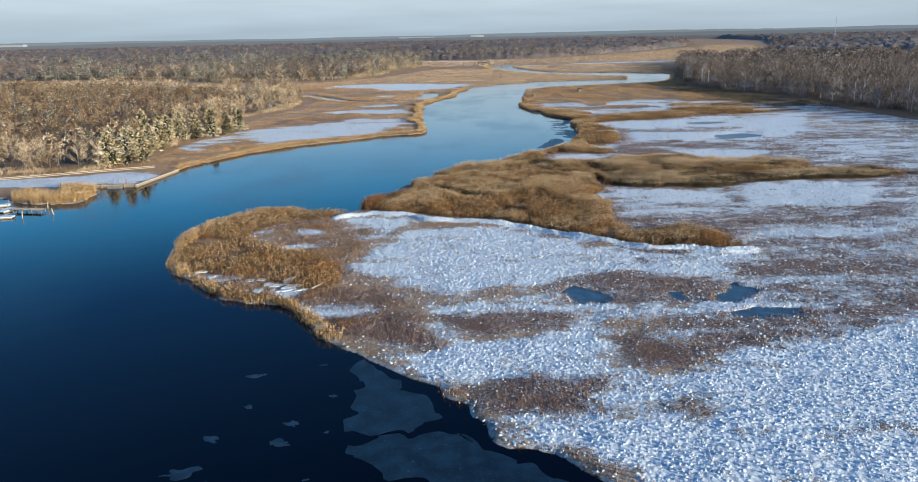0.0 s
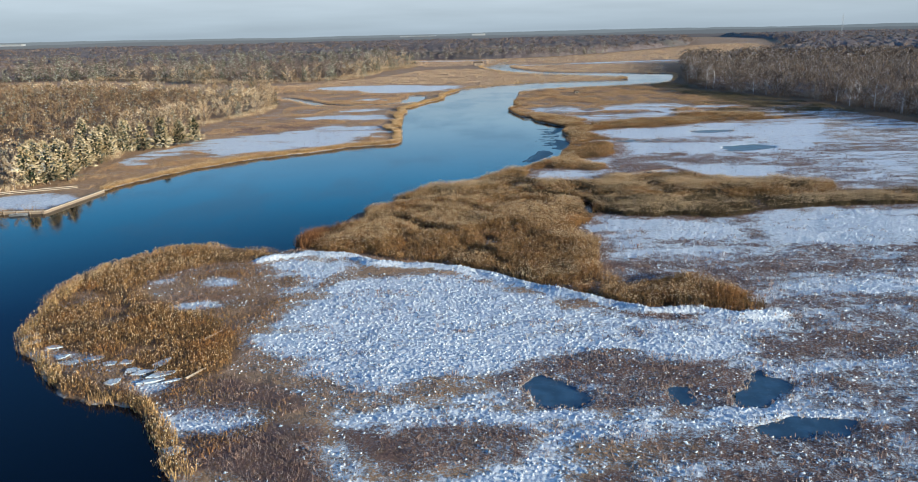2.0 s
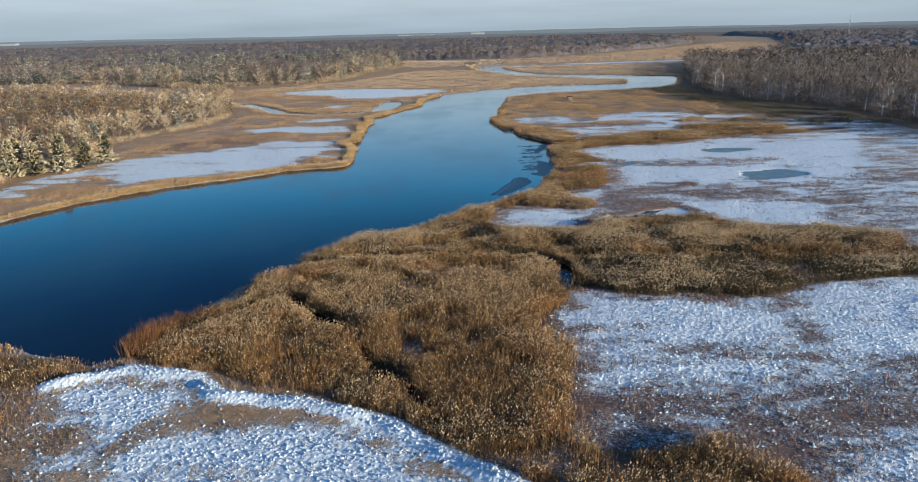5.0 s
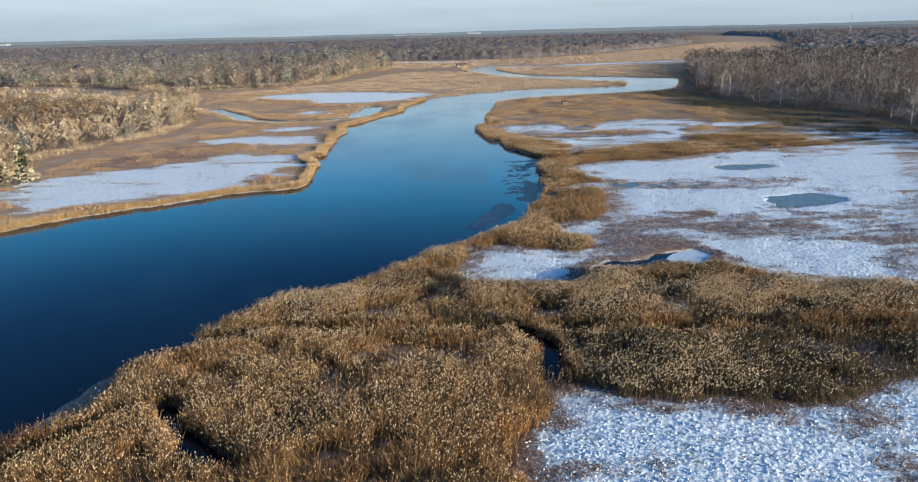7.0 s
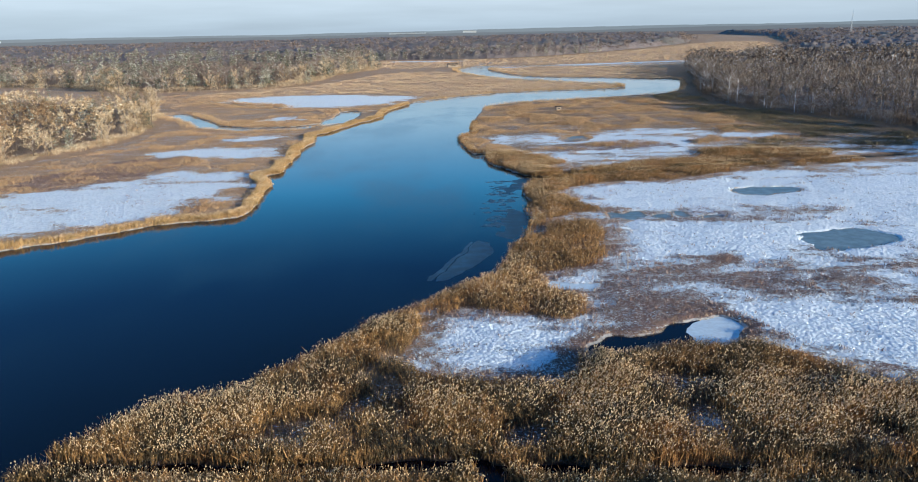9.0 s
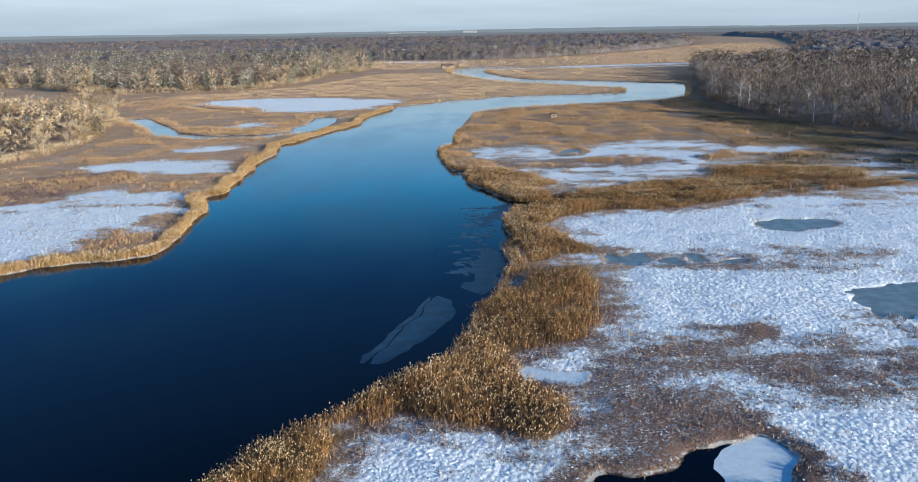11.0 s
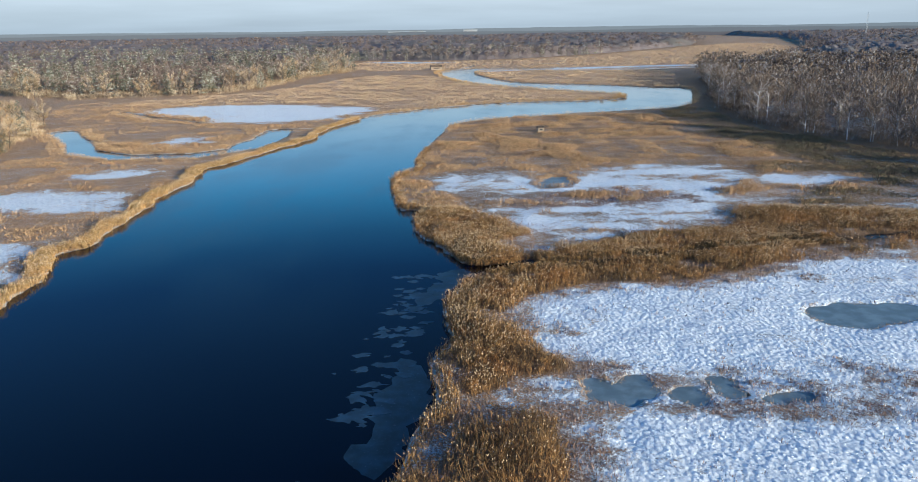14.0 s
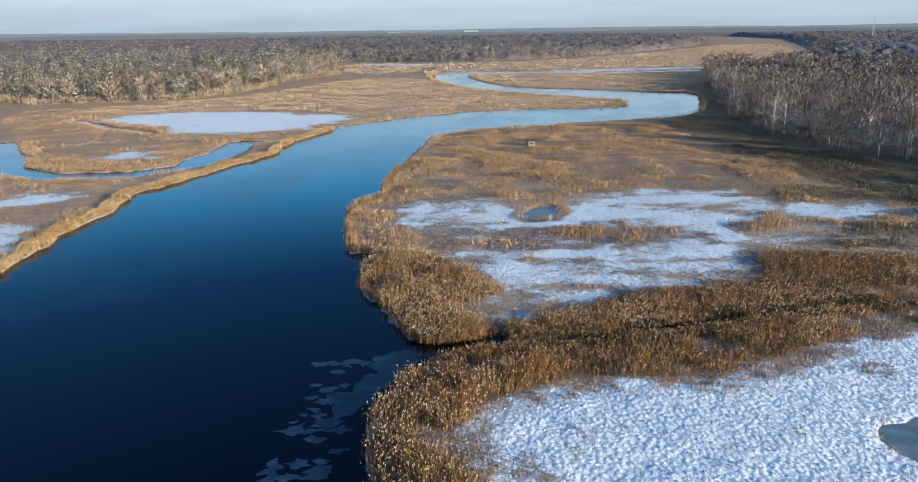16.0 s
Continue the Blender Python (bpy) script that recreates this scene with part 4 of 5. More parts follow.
for k, (tall, outline) in enumerate(MEADOWS):
    x, y, d = scatter(outline, (4.2, 0.9, 1.8, 0.6, 2.4, 0.9, 0.12, 3.2, 4.0, 3.5)[k], 300 + k)
    keep = rng.random(len(x)) < 0.25 + 0.75 * step(vnoise(x, y, 9, 14) * 0.6 + vnoise(x * 0.5, y, 4, 25) * 0.4, 0.3, 0.6)
    if k in (0, 4):
        keep &= rng.random(len(x)) < 0.2 + 0.8 * step(vnoise(x, y, 7, 27), 0.28, 0.5)
    keep &= snow_cover(x, y) < (0.30 if k == 0 else 0.42)
    x, y = x[keep], y[keep]
    h = tall * (0.15 + 0.45 * vnoise(x, y, 9, 14) + 1.3 * vnoise(x, y, 7, 27) ** 2)
    bed("grass_meadow", "tan winter marsh grass in uneven clumps", "grass", tufts(x, y, h, 3 if k in (1, 3, 5, 6) else 4, (0.13, 0.28, 0.18, 0.4, 0.16, 0.25, 0.9, 0.2, 0.12, 0.10)[k], 0.5, 0.6, 320 + k, leafy=0.55), GRASS if k == 0 else REED if k == 9 else SHADED_SEDGE if k == 7 else STRAW if k in (1, 3, 6) else GRASS)


def bank_fringe(line, out, width, tall, per_m, seed, label, material, keep=None, head=0.13):
    """A strip of reeds along a bank line, on its land side."""
    g = np.random.default_rng(seed)
    p = rounded(line, False)
    seg = np.linalg.norm(np.diff(p, axis=0), axis=1)
    n = int(seg.sum() * per_m)
    i = g.choice(len(seg), n, p=seg / seg.sum())
    t = g.random(n)
    x, y = p[i, 0] + t * (p[i + 1, 0] - p[i, 0]), p[i, 1] + t * (p[i + 1, 1] - p[i, 1])
    x, y = x + g.uniform(-1, 1, n) * width * 1.4, y + g.uniform(-1, 1, n) * width * 1.4
    d = land(x, y)
    ok = (d > 0.2) & (d < width * (0.5 + vnoise(x, y, 12, 15)))
    if keep is not None:
        ok &= keep(x, y)
    x, y = x[ok], y[ok]
    h = tall * (0.6 + 0.6 * vnoise(x, y, 5, 16))
    bed("bank_reeds", label, "reeds", tufts(x, y, h, 5, 0.085, 0.3, 0.45, seed + 1, 0.35, head, 0.35), material, PLUME)


bank_fringe(WEST[:26], -1, 3.1, 1.1, 80, 400, "sunlit golden reeds along the river bank", GOLD, lambda x, y: y > 229.5)
bank_fringe([(-97, 205), (-91, 193), (-91.5, 183), (-99, 182.5), (-107, 185.5), (-110, 192), (-110, 200)], -1, 12, 1.7, 110, 410, "sunlit golden reeds beside the landing", GOLD, lambda x, y: (y < 204 + 0.1 * (x + 100)) & (x > -112))
bank_fringe(EAST_MIDDLE, 1, 2.2, 1.4, 26, 420, "brown reeds leaning over the river bank", REED)
bank_fringe(EAST_NEAR[12:26], 1, 2.2, 1.0, 40, 430, "golden grass mounds on the frozen bank", GOLD, lambda x, y: (vnoise(x, y, 3.5, 31) > 0.42) | (y > 124))
bank_fringe(EAST_NEAR[4:11], 1, 1.8, 0.8, 14, 440, "frosted tan grass along the snowy bank", GRASS, lambda x, y: vnoise(x, y, 4, 30) > 0.45)
bank_fringe(BENDS[:20], 1, 4.0, 1.4, 8, 450, "tan reeds along the far river bends", GRASS)
bank_fringe(BENDS[26:41], 1, 4.0, 1.5, 12, 460, "tan reeds along the far river bends", GOLD)
bank_fringe(CREEKS[10][1], 1, 7, 1.0, 34, 470, "tan reeds round a marsh creek", GRASS)
bank_fringe([(-6, 520), (-22, 523), (-22, 500)], 1, 8, 1.0, 30, 475, "tan reeds round a marsh creek", GRASS)
bank_fringe(CREEKS[11][1], 1, 7, 1.4, 22, 480, "tan reeds round a marsh creek", GRASS)

for k in (0, 1, 2, 3, 6, 7):
    bank_fringe(CREEKS[k][1], 1, 2.4, 1.9 if k < 6 else 1.2, 90 if k != 1 else 70, 484 + 2 * k, "tall reeds leaning over a narrow creek", REED if k == 3 else REED_MIXED, lambda x, y: x < 118, 0.10)
x, y, d = scatter([(-21.3, 171), (-18.5, 179), (-12.5, 182), (-8, 181.5), (-8.5, 176), (-14, 168), (-19, 167.5)], 9, 500)
bed("rusty_shrubs", "low rust-red shrubs on the river bank", "shrub", tufts(x, y, 1.3 + 1.3 * vnoise(x, y, 4, 26), 7, 0.10, 0.4, 0.6, 501), RUST)

for k, outline in enumerate(BROWNS):
    x, y, d = scatter(outline, (11.0 if outline[0][1] < 100 else 5.5 if outline[0][1] < 320 else 4.0) * BROWN_WEIGHT[k], 600 + k, 3.0)
    bed("brush_patch", "low purplish-brown marsh brush dusted with snow", "brush", tufts(x, y, 0.28 + 0.45 * vnoise(x, y, 3, 17), 4, 0.05, 0.3, 0.9, 620 + k, leafy=0.65), BRUSH)

g = np.random.default_rng(40)
x, y = g.uniform(-45, 125, 60000), g.uniform(55, 345, 60000)
c = snow_cover(x, y)
ok = (land(x, y) > 0.4) & (reed_cover(x, y) < 0.3) & ((c < 0.75) | (g.random(len(x)) < 0.10)) & (vnoise(x, y, 5, 18) + 0.3 * vnoise(x, y, 1.5, 19) > 0.55)
x, y = x[ok], y[ok]
bed("marsh_tussocks", "scattered brown marsh grass tussocks between snow patches", "grass", tufts(x, y, 0.25 + 0.3 * vnoise(x, y, 4, 20), 4, 0.12, 0.25, 0.7, 41), BRUSH)


g = np.random.default_rng(44)
x, y = g.uniform(-20, 125, 150000), g.uniform(125, 375, 150000)
ok = (g.random(len(x)) < verge(x, y) * 0.9) & (land(x, y) > 0.3) & (line_distance(x, y, np.array(SNOW_RIM), False) > 2.5)
ok &= reed_cover(x, y) < 0.5
x, y = x[ok], y[ok]
bed("verge_grass", "short brown grass pricking through the snow beside the reeds", "grass", tufts(x, y, 0.2 + 0.5 * vnoise(x, y, 3, 54), 4, 0.07, 0.3, 0.7, 45, leafy=0.3), BRUSH)


def pond_edges():
    """Frosted grass leaning over the rims of the ponds."""
    g = np.random.default_rng(46)
    xs, ys = [], []
    for p in PONDS[:5] + PONDS[7:]:
        q = np.roll(p, -1, axis=0)
        size = np.linalg.norm(q - p, axis=1)
        n = int(size.sum() * 16)
        i, t = g.choice(len(p), n, p=size / size.sum()), g.random((n, 1))
        at = p[i] + (q[i] - p[i]) * t + g.normal(0, 0.9, (n, 2))
        xs.append(at[:, 0]), ys.append(at[:, 1])
    x, y = np.concatenate(xs), np.concatenate(ys)
    d = land(x, y)
    ok = (d > 0.15) & (d < 0.35 + 0.9 * vnoise(x, y, 2.0, 58))
    return x[ok], y[ok]


x, y = pond_edges()
bed("pond_edge_grass", "short frosted straw grass round the rims of frozen ponds", "grass", tufts(x, y, 0.16 + 0.3 * vnoise(x, y, 2.0, 59), 4, 0.07, 0.15, 0.8, 47, leafy=0.4), STRAW)


def ice_plate(x, y, long, wide, turn, tilt, g):
    """A broken plate of ice left on the bank, with snow on it."""
    bm = bmesh.new()
    rim = [(math.cos(a) * long / 2 * g.uniform(0.55, 1.2), math.sin(a) * wide / 2 * g.uniform(0.55, 1.3)) for a in np.arange(6) * 2 * np.pi / 6 + g.uniform(-0.35, 0.35, 6)]
    top, low = [bm.verts.new((a, b, 0.07)) for a, b in rim], [bm.verts.new((a * 1.03, b * 1.03, -0.09)) for a, b in rim]
    bm.faces.new(top), bm.faces.new(low[::-1])
    for k in range(6):
        bm.faces.new((low[k], low[(k + 1) % 6], top[(k + 1) % 6], top[k]))
    bmesh.ops.bevel(bm, geom=[e for e in bm.edges if all(v in top for v in e.verts)], offset=0.03, segments=1, affect="EDGES")
    me = bpy.data.meshes.new("ice_plate")
    bm.to_mesh(me)
    bm.free()
    me.materials.append(SLAB)
    ob = tagged(new("ice_plate", me), "broken plate of snow-dusted ice stranded on the grassy bank", "ice", "stranded ice plates")
    z = float(ground_height(np.array([x]), np.array([y]), land(np.array([x]), np.array([y])))[0])
    ob.matrix_basis = pose(x, y, z + 0.10 + abs(math.sin(math.radians(tilt))) * wide * 0.2, tilt, g.uniform(-3, 3), turn)


PLATES = [(-48.2, 127.2, 2.6, 1.5), (-46.2, 125, 2.2, 1.3), (-42.9, 123, 3.4, 1.2), (-37.9, 117.8, 3.0, 1.4), (-35.6, 118.9, 3.2, 1.6), (-33, 117.1, 2.4, 1.2), (-31, 117.4, 2.0, 1.3), (-29.5, 115.1, 2.2, 1.2), (-28, 114.6, 3.2, 1.0),
         (-26.7, 116.8, 3.6, 1.5), (-25.3, 114, 3.8, 1.4), (-26.1, 112, 3.4, 1.0), (-23.8, 112, 2.4, 0.9), (-18.4, 96.6, 2.4, 1.6), (-30.6, 112, 2.2, 1.2), (-40, 119.6, 2.0, 1.0)]
g = np.random.default_rng(48)
for x, y, long, wide in PLATES:
    ice_plate(x, y, long, wide, g.uniform(10, 60), g.uniform(-9, 9), g)


def snow_lumps():
    """Snow-laden grass tussocks: small leaning four-sided mounds."""
    g = np.random.default_rng(50)
    x, y = g.uniform(-45, 125, 330000), g.uniform(42, 430, 330000)
    c = snow_cover(x, y)
    ok = (land(x, y) > 0.3) & (g.random(len(x)) < np.maximum(step(c, 0.35, 0.9), 0.30 * step(c, 0.05, 0.2))) & ~((x < 0) & (y > 260)) & (g.random(len(x)) < 0.35 + c * 0.5) & (g.random(len(x)) < 1.15 - 0.5 * step(y, 150, 300))
    x, y = x[ok], y[ok]
    n = len(x)
    z = ground_height(x, y, land(x, y)) - 0.04
    far = step(y, 140, 230)
    r, h, turn = g.uniform(0.09, 0.21, n) * (1 - 0.2 * far), g.uniform(0.08, 0.22, n) * (1.3 - 0.5 * far), g.uniform(0, np.pi, n)
    ring = []
    for q in range(4):
        a = turn + q * np.pi / 2
        s = r * (1.5 if q % 2 else 0.75)
        ring.append(np.stack([x + np.cos(a) * s, y + np.sin(a) * s, z], 1))
    top = np.stack([x + g.normal(0, 0.1, n), y + g.normal(0, 0.1, n), z + h], 1)
    v = np.stack([*ring, top], 1).reshape(-1, 3)
    b = np.arange(n)[:, None] * 5
    f = np.concatenate([b + np.array([[q, (q + 1) % 4, 4]]) for q in range(4)])
    tagged(new("snow_tussocks", mesh_from("snow_tussocks", v, f, SNOW, smooth=True)), "grass tussocks weighed down under fresh snow", "snow", kind="stuff")


snow_lumps()


def far_snow_lumps():
    """Snow-laden tufts on the western snow patches, one small leaning mound each."""
    g = np.random.default_rng(52)
    x, y = g.uniform(-100, 15, 90000), g.uniform(225, 620, 90000)
    c = snow_cover(x, y)
    ok = (g.random(len(x)) < step(c, 0.3, 0.75)) & (land(x, y) > 0.4) & (woods(x, y) < -2)
    x, y = x[ok], y[ok]
    n = len(x)
    z = ground_height(x, y, land(x, y)) - 0.04
    r, h, turn = g.uniform(0.16, 0.34, n), g.uniform(0.12, 0.26, n), g.uniform(0, np.pi, n)
    ring = [np.stack([x + np.cos(turn + q * 2.094) * r, y + np.sin(turn + q * 2.094) * r, z], 1) for q in range(3)]
    v = np.stack([*ring, np.stack([x + g.normal(0, 0.06, n), y + g.normal(0, 0.06, n), z + h], 1)], 1).reshape(-1, 3)
    b = np.arange(n)[:, None] * 4
    f = np.concatenate([b + np.array([[q, (q + 1) % 3, 3]]) for q in range(3)])
    tagged(new("snow_tussocks", mesh_from("snow_tussocks", v, f, SNOW, smooth=True)), "snow-laden grass tufts on the far bank", "snow", kind="stuff")


far_snow_lumps()


# ---- trees ----
def tube(a, b, ra, rb, sides):
    """A tapered stick from a to b, as vertices and triangles."""
    a, b = np.array(a, float), np.array(b, float)
    w = (b - a) / max(np.linalg.norm(b - a), 1e-6)
    u = np.cross(w, (0.3, 0.9, 0.1))
    u /= np.linalg.norm(u)
    t = np.cross(w, u)
    ang = np.arange(sides) * 2 * np.pi / sides
    ring = np.cos(ang)[:, None] * u + np.sin(ang)[:, None] * t
    v = np.vstack([a + ring * ra, b + ring * rb])
    i = np.arange(sides)
    j = (i + 1) % sides
    return v, np.vstack([np.stack([i, j, j + sides], 1), np.stack([i, j + sides, i + sides], 1)])


def joined(pieces):
    vs, fs, k = [], [], 0
    for v, f in pieces:
        vs.append(v)
        fs.append(np.asarray(f) + k)
        k += len(v)
    return np.vstack(vs), np.vstack(fs)


def spikes(base, way, length, width, g):
    """One thin triangle for each base point and direction."""
    n = len(base)
    side = np.cross(way, g.normal(size=(n, 3)))
    side /= np.linalg.norm(side, axis=1)[:, None] + 1e-9
    half = side * (np.asarray(width) / 2).reshape(-1, 1)
    tip = base + way * np.asarray(length).reshape(-1, 1)
    v = np.stack([base - half, base + half, tip], 1).reshape(-1, 3)
    return v, np.arange(3 * n).reshape(-1, 3)


def unit(v):
    return v / (np.linalg.norm(v, axis=1)[:, None] + 1e-9)


def bare_tree(seed, tall, limbs, twigs, width):
    """Trunk and limbs, and a crown of fine bare twigs."""
    g = np.random.default_rng(seed)
    bend = g.normal(0, 0.5, 2)
    knee, head = np.array([bend[0] * 0.5, bend[1] * 0.5, tall * 0.35]), np.array([bend[0], bend[1], tall * 0.72])
    wood = [tube((0, 0, -0.3), knee, tall * 0.011, tall * 0.009, 5), tube(knee, head, tall * 0.009, tall * 0.005, 5)]
    bases, ways = [], []
    for k in range(limbs):
        f = g.uniform(0.0, 1.0)
        start = knee * 0.45 + (head - knee * 0.45) * f
        a = k * 2.4 + g.uniform(-0.5, 0.5)
        reach = tall * g.uniform(0.16, 0.30) * (1.15 - 0.4 * f)
        end = start + np.array([math.cos(a) * reach, math.sin(a) * reach, tall * g.uniform(0.10, 0.26)])
        wood.append(tube(start, end, tall * 0.006, tall * 0.002, 3))
        m = twigs // limbs
        t = g.uniform(0.25, 1.0, m)[:, None]
        bases.append(start + (end - start) * t + g.normal(0, tall * 0.018, (m, 3)))
        ways.append(unit((end - start) / np.linalg.norm(end - start) + g.normal(0, 0.55, (m, 3)) + np.array([0, 0, 0.35])))
    bases, ways = np.vstack(bases), np.vstack(ways)
    n = len(bases)
    return joined(wood), spikes(bases, ways, tall * g.uniform(0.05, 0.13, n), width * g.uniform(0.6, 1.4, n), g)


def low_tree(seed, twigs, width, clumps=0, up=0.22):
    """A simple bare tree one metre high: a stem and a crown of twigs, in clumps at the ends of its limbs where clumps are given."""
    g = np.random.default_rng(seed)
    stem = tube((0, 0, -0.02), (g.normal(0, 0.02), g.normal(0, 0.02), 0.62), 0.011, 0.005, 3)
    if clumps:
        heart = unit(g.normal(size=(clumps, 3)) + np.array([0, 0, 0.35])) * np.array([0.33, 0.33, 0.27]) * g.uniform(0.6, 1.0, (clumps, 1)) + np.array([0, 0, 0.58])
        way = unit(g.normal(size=(twigs, 3)) + np.array([0, 0, up]))
        base = heart[np.arange(twigs) % clumps] + way * 0.03
        return stem, spikes(base, way, g.uniform(0.07, 0.14, twigs), width * g.uniform(0.6, 1.4, twigs), g)
    u = unit(g.normal(size=(twigs, 3)))
    r = g.uniform(0.35, 1.0, twigs)[:, None] ** 0.6
    base = u * r * np.array([0.25, 0.25, 0.38]) + np.array([0, 0, 0.52])
    way = unit(u * 0.6 + g.normal(0, 0.5, (twigs, 3)) + np.array([0, 0, up]))
    return stem, spikes(base, way, g.uniform(0.06, 0.13, twigs), width * g.uniform(0.6, 1.4, twigs), g)


def pine_tree(seed, tall, whorls, per, width, frosted=False):
    """A straight trunk and tiers of needled boughs; frosted trees have their white outer sprays apart."""
    g = np.random.default_rng(seed)
    wood = [tube((0, 0, -0.3), (g.normal(0, 0.15), g.normal(0, 0.15), tall * 0.95), tall * 0.016, tall * 0.003, 5)]
    bases, ways, lens = [], [], []
    for k in range(whorls):
        f = k / (whorls - 1)
        z = tall * (0.1 + 0.88 * f)
        reach = tall * ((0.38 * (1 - f) ** 0.55 if frosted else 0.29 * (1 - f) ** 0.8) + 0.03) * g.uniform(0.8, 1.15)
        for b in range(per):
            a = g.uniform(0, 2 * np.pi)
            out = np.array([math.cos(a), math.sin(a), g.uniform(-0.1, 0.45)])
            for s in range(4):
                bases.append(np.array([0, 0, z]) + out * reach * g.uniform(0.15, 0.8) + g.normal(0, 0.013 * tall, 3))
                ways.append(out + g.normal(0, 0.5, 3))
                lens.append(reach * g.uniform(0.25, 0.5) + 0.02 * tall)
    bases, ways, lens = np.array(bases), unit(np.array(ways)), np.array(lens)
    thick = width * g.uniform(0.7, 1.4, len(bases))
    if not frosted:
        return joined(wood), spikes(bases, ways, lens, thick, g)
    inner = np.arange(len(bases)) % 4 == 0
    return joined(wood), spikes(bases[inner] * np.array([0.55, 0.55, 0.94]), ways[inner], lens[inner], thick[inner] * 1.8, g), spikes(bases[~inner], ways[~inner], lens[~inner] * 0.7, thick[~inner], g)


def tree_thing(name, label, model, bark, leaf):
    root = tagged(new(name), label, "tree")
    for part_name, (v, f), m in (("trunk", model[0], bark), ("crown", model[1], NEEDLE_DARK if len(model) > 2 else leaf), *((("frosted_sprays", model[2], leaf),) if len(model) > 2 else ())):
        ob = new(part_name, mesh_from(part_name, v, f, m))
        ob.parent = root
    return root


def woodland(name, label, x, y, models, bark, leaf, tall, seed):
    """Many simple trees joined into one mesh of trunks and crowns."""
    g = np.random.default_rng(seed)
    kind = g.integers(0, len(models), len(x))
    z = np.full(len(x), 0.3)
    for layer, (tag, material) in enumerate((("trunks", bark), ("crowns", leaf))):
        vs, fs, k = [], [], 0
        gg = np.random.default_rng(seed + 1)
        for i, model in enumerate(models):
            v, f = model[layer]
            sel = kind == i
            n = int(sel.sum())
            a, s = gg.uniform(0, 2 * np.pi, n), tall * gg.uniform(0.6, 1.15, n) * (0.75 + 0.5 * vnoise(x[sel], y[sel], 22, 34))
            c, q = np.cos(a)[:, None], np.sin(a)[:, None]
            px = (v[:, 0] * c - v[:, 1] * q) * s[:, None] + x[sel][:, None]
            py = (v[:, 0] * q + v[:, 1] * c) * s[:, None] + y[sel][:, None]
            pz = v[:, 2] * s[:, None] + z[sel][:, None]
            vs.append(np.stack([px, py, pz], 2).reshape(-1, 3))
            fs.append((f[None] + (np.arange(n) * len(v))[:, None, None] + k).reshape(-1, 3))
            k += n * len(v)
        me = mesh_from(tag, np.vstack(vs), np.vstack(fs), material)
        if layer == 0:
            root = tagged(new(name, me), label, "trees", kind="stuff")
        else:
            ob = tagged(new(tag, me), "fine twiggy crowns", kind="stuff")
            ob.parent = root


def poisson(outline, spacing, seed, where=None):
    """Loosely even tree places inside an outline."""
    g = np.random.default_rng(seed)
    lo, hi = outline.min(0), outline.max(0)
    gx, gy = np.meshgrid(np.arange(max(lo[0], -1700), min(hi[0], 1700), spacing), np.arange(lo[1], min(hi[1], 2600), spacing))
    x, y = gx.ravel() + g.uniform(-0.7, 0.7, gx.size) * spacing, gy.ravel() + g.uniform(-0.7, 0.7, gx.size) * spacing
    ok = inside(x, y, outline) & (x > -0.62 * (y + 10) - 25) & (x < 0.62 * (y + 10) + 45)
    if where is not None:
        ok &= where(x, y)
    x, y = x[ok], y[ok]
    d = line_distance(x, y, outline, True) - 9 * vnoise(x, y, 13, 37)
    return x[d > 0], y[d > 0], d[d > 0]


BARE = [bare_tree(s, 14.0, 18, 756, 0.065) for s in range(5)]
BARE_LOW = [low_tree(20 + s, 62, 0.043, 8) for s in range(6)]
BARE_MID = [low_tree(70 + s, 84, 0.028, 9) for s in range(6)]
BARE_FINE = [low_tree(30 + s, 130, 0.016, 0, 0.75) for s in range(6)]
CEDAR = [pine_tree(50 + s, 9.0, 15, 18, 0.36, True) for s in range(3)]
PINE = [pine_tree(40 + s, 9.0, 12, 8, 0.26) for s in range(4)]
PINE_LOW = [pine_tree(60 + s, 1.0, 7, 4, 0.042) for s in range(4)]
FAR_LOW = [low_tree(80 + s, 30, 0.075, 6) for s in range(5)]
STOCK_FROST = [tree_thing("bare_tree", "leafless tree with pale frosted twigs at the wood's edge", m, TRUNK, TWIG) for m in BARE]
STOCK_DARK = [tree_thing("bare_tree", "leafless brown tree with snow-dusted branches at the wood's edge", m, PALE_TRUNK, TWIG_DARK) for m in BARE]
STOCK_PINE = [tree_thing("pine_tree", "frosted evergreen tree at the edge of the wood", m, TRUNK, NEEDLE) for m in PINE]
STOCK_CEDAR = [tree_thing("cedar_tree", "bushy cone-shaped cedar covered with pale frost", m, TRUNK, FROST_NEEDLE) for m in CEDAR]
first = {}


def plant(stock, x, y, scale, g, group):
    """The first of each kind is moved into place; the rest are copies."""
    src = stock[int(g.integers(0, len(stock)))]
    m = pose(x, y, 0.3, 0, 0, g.uniform(0, 360))
    tagged(src, group=group)
    if src not in first:
        first[src] = True
        src.scale = (scale, scale, scale)
        src.matrix_basis = m @ Matrix.Diagonal((scale, scale, scale, 1))
        return
    ob = copy_thing(src, m)
    ob.scale = (scale, scale, scale * g.uniform(0.85, 1.15))


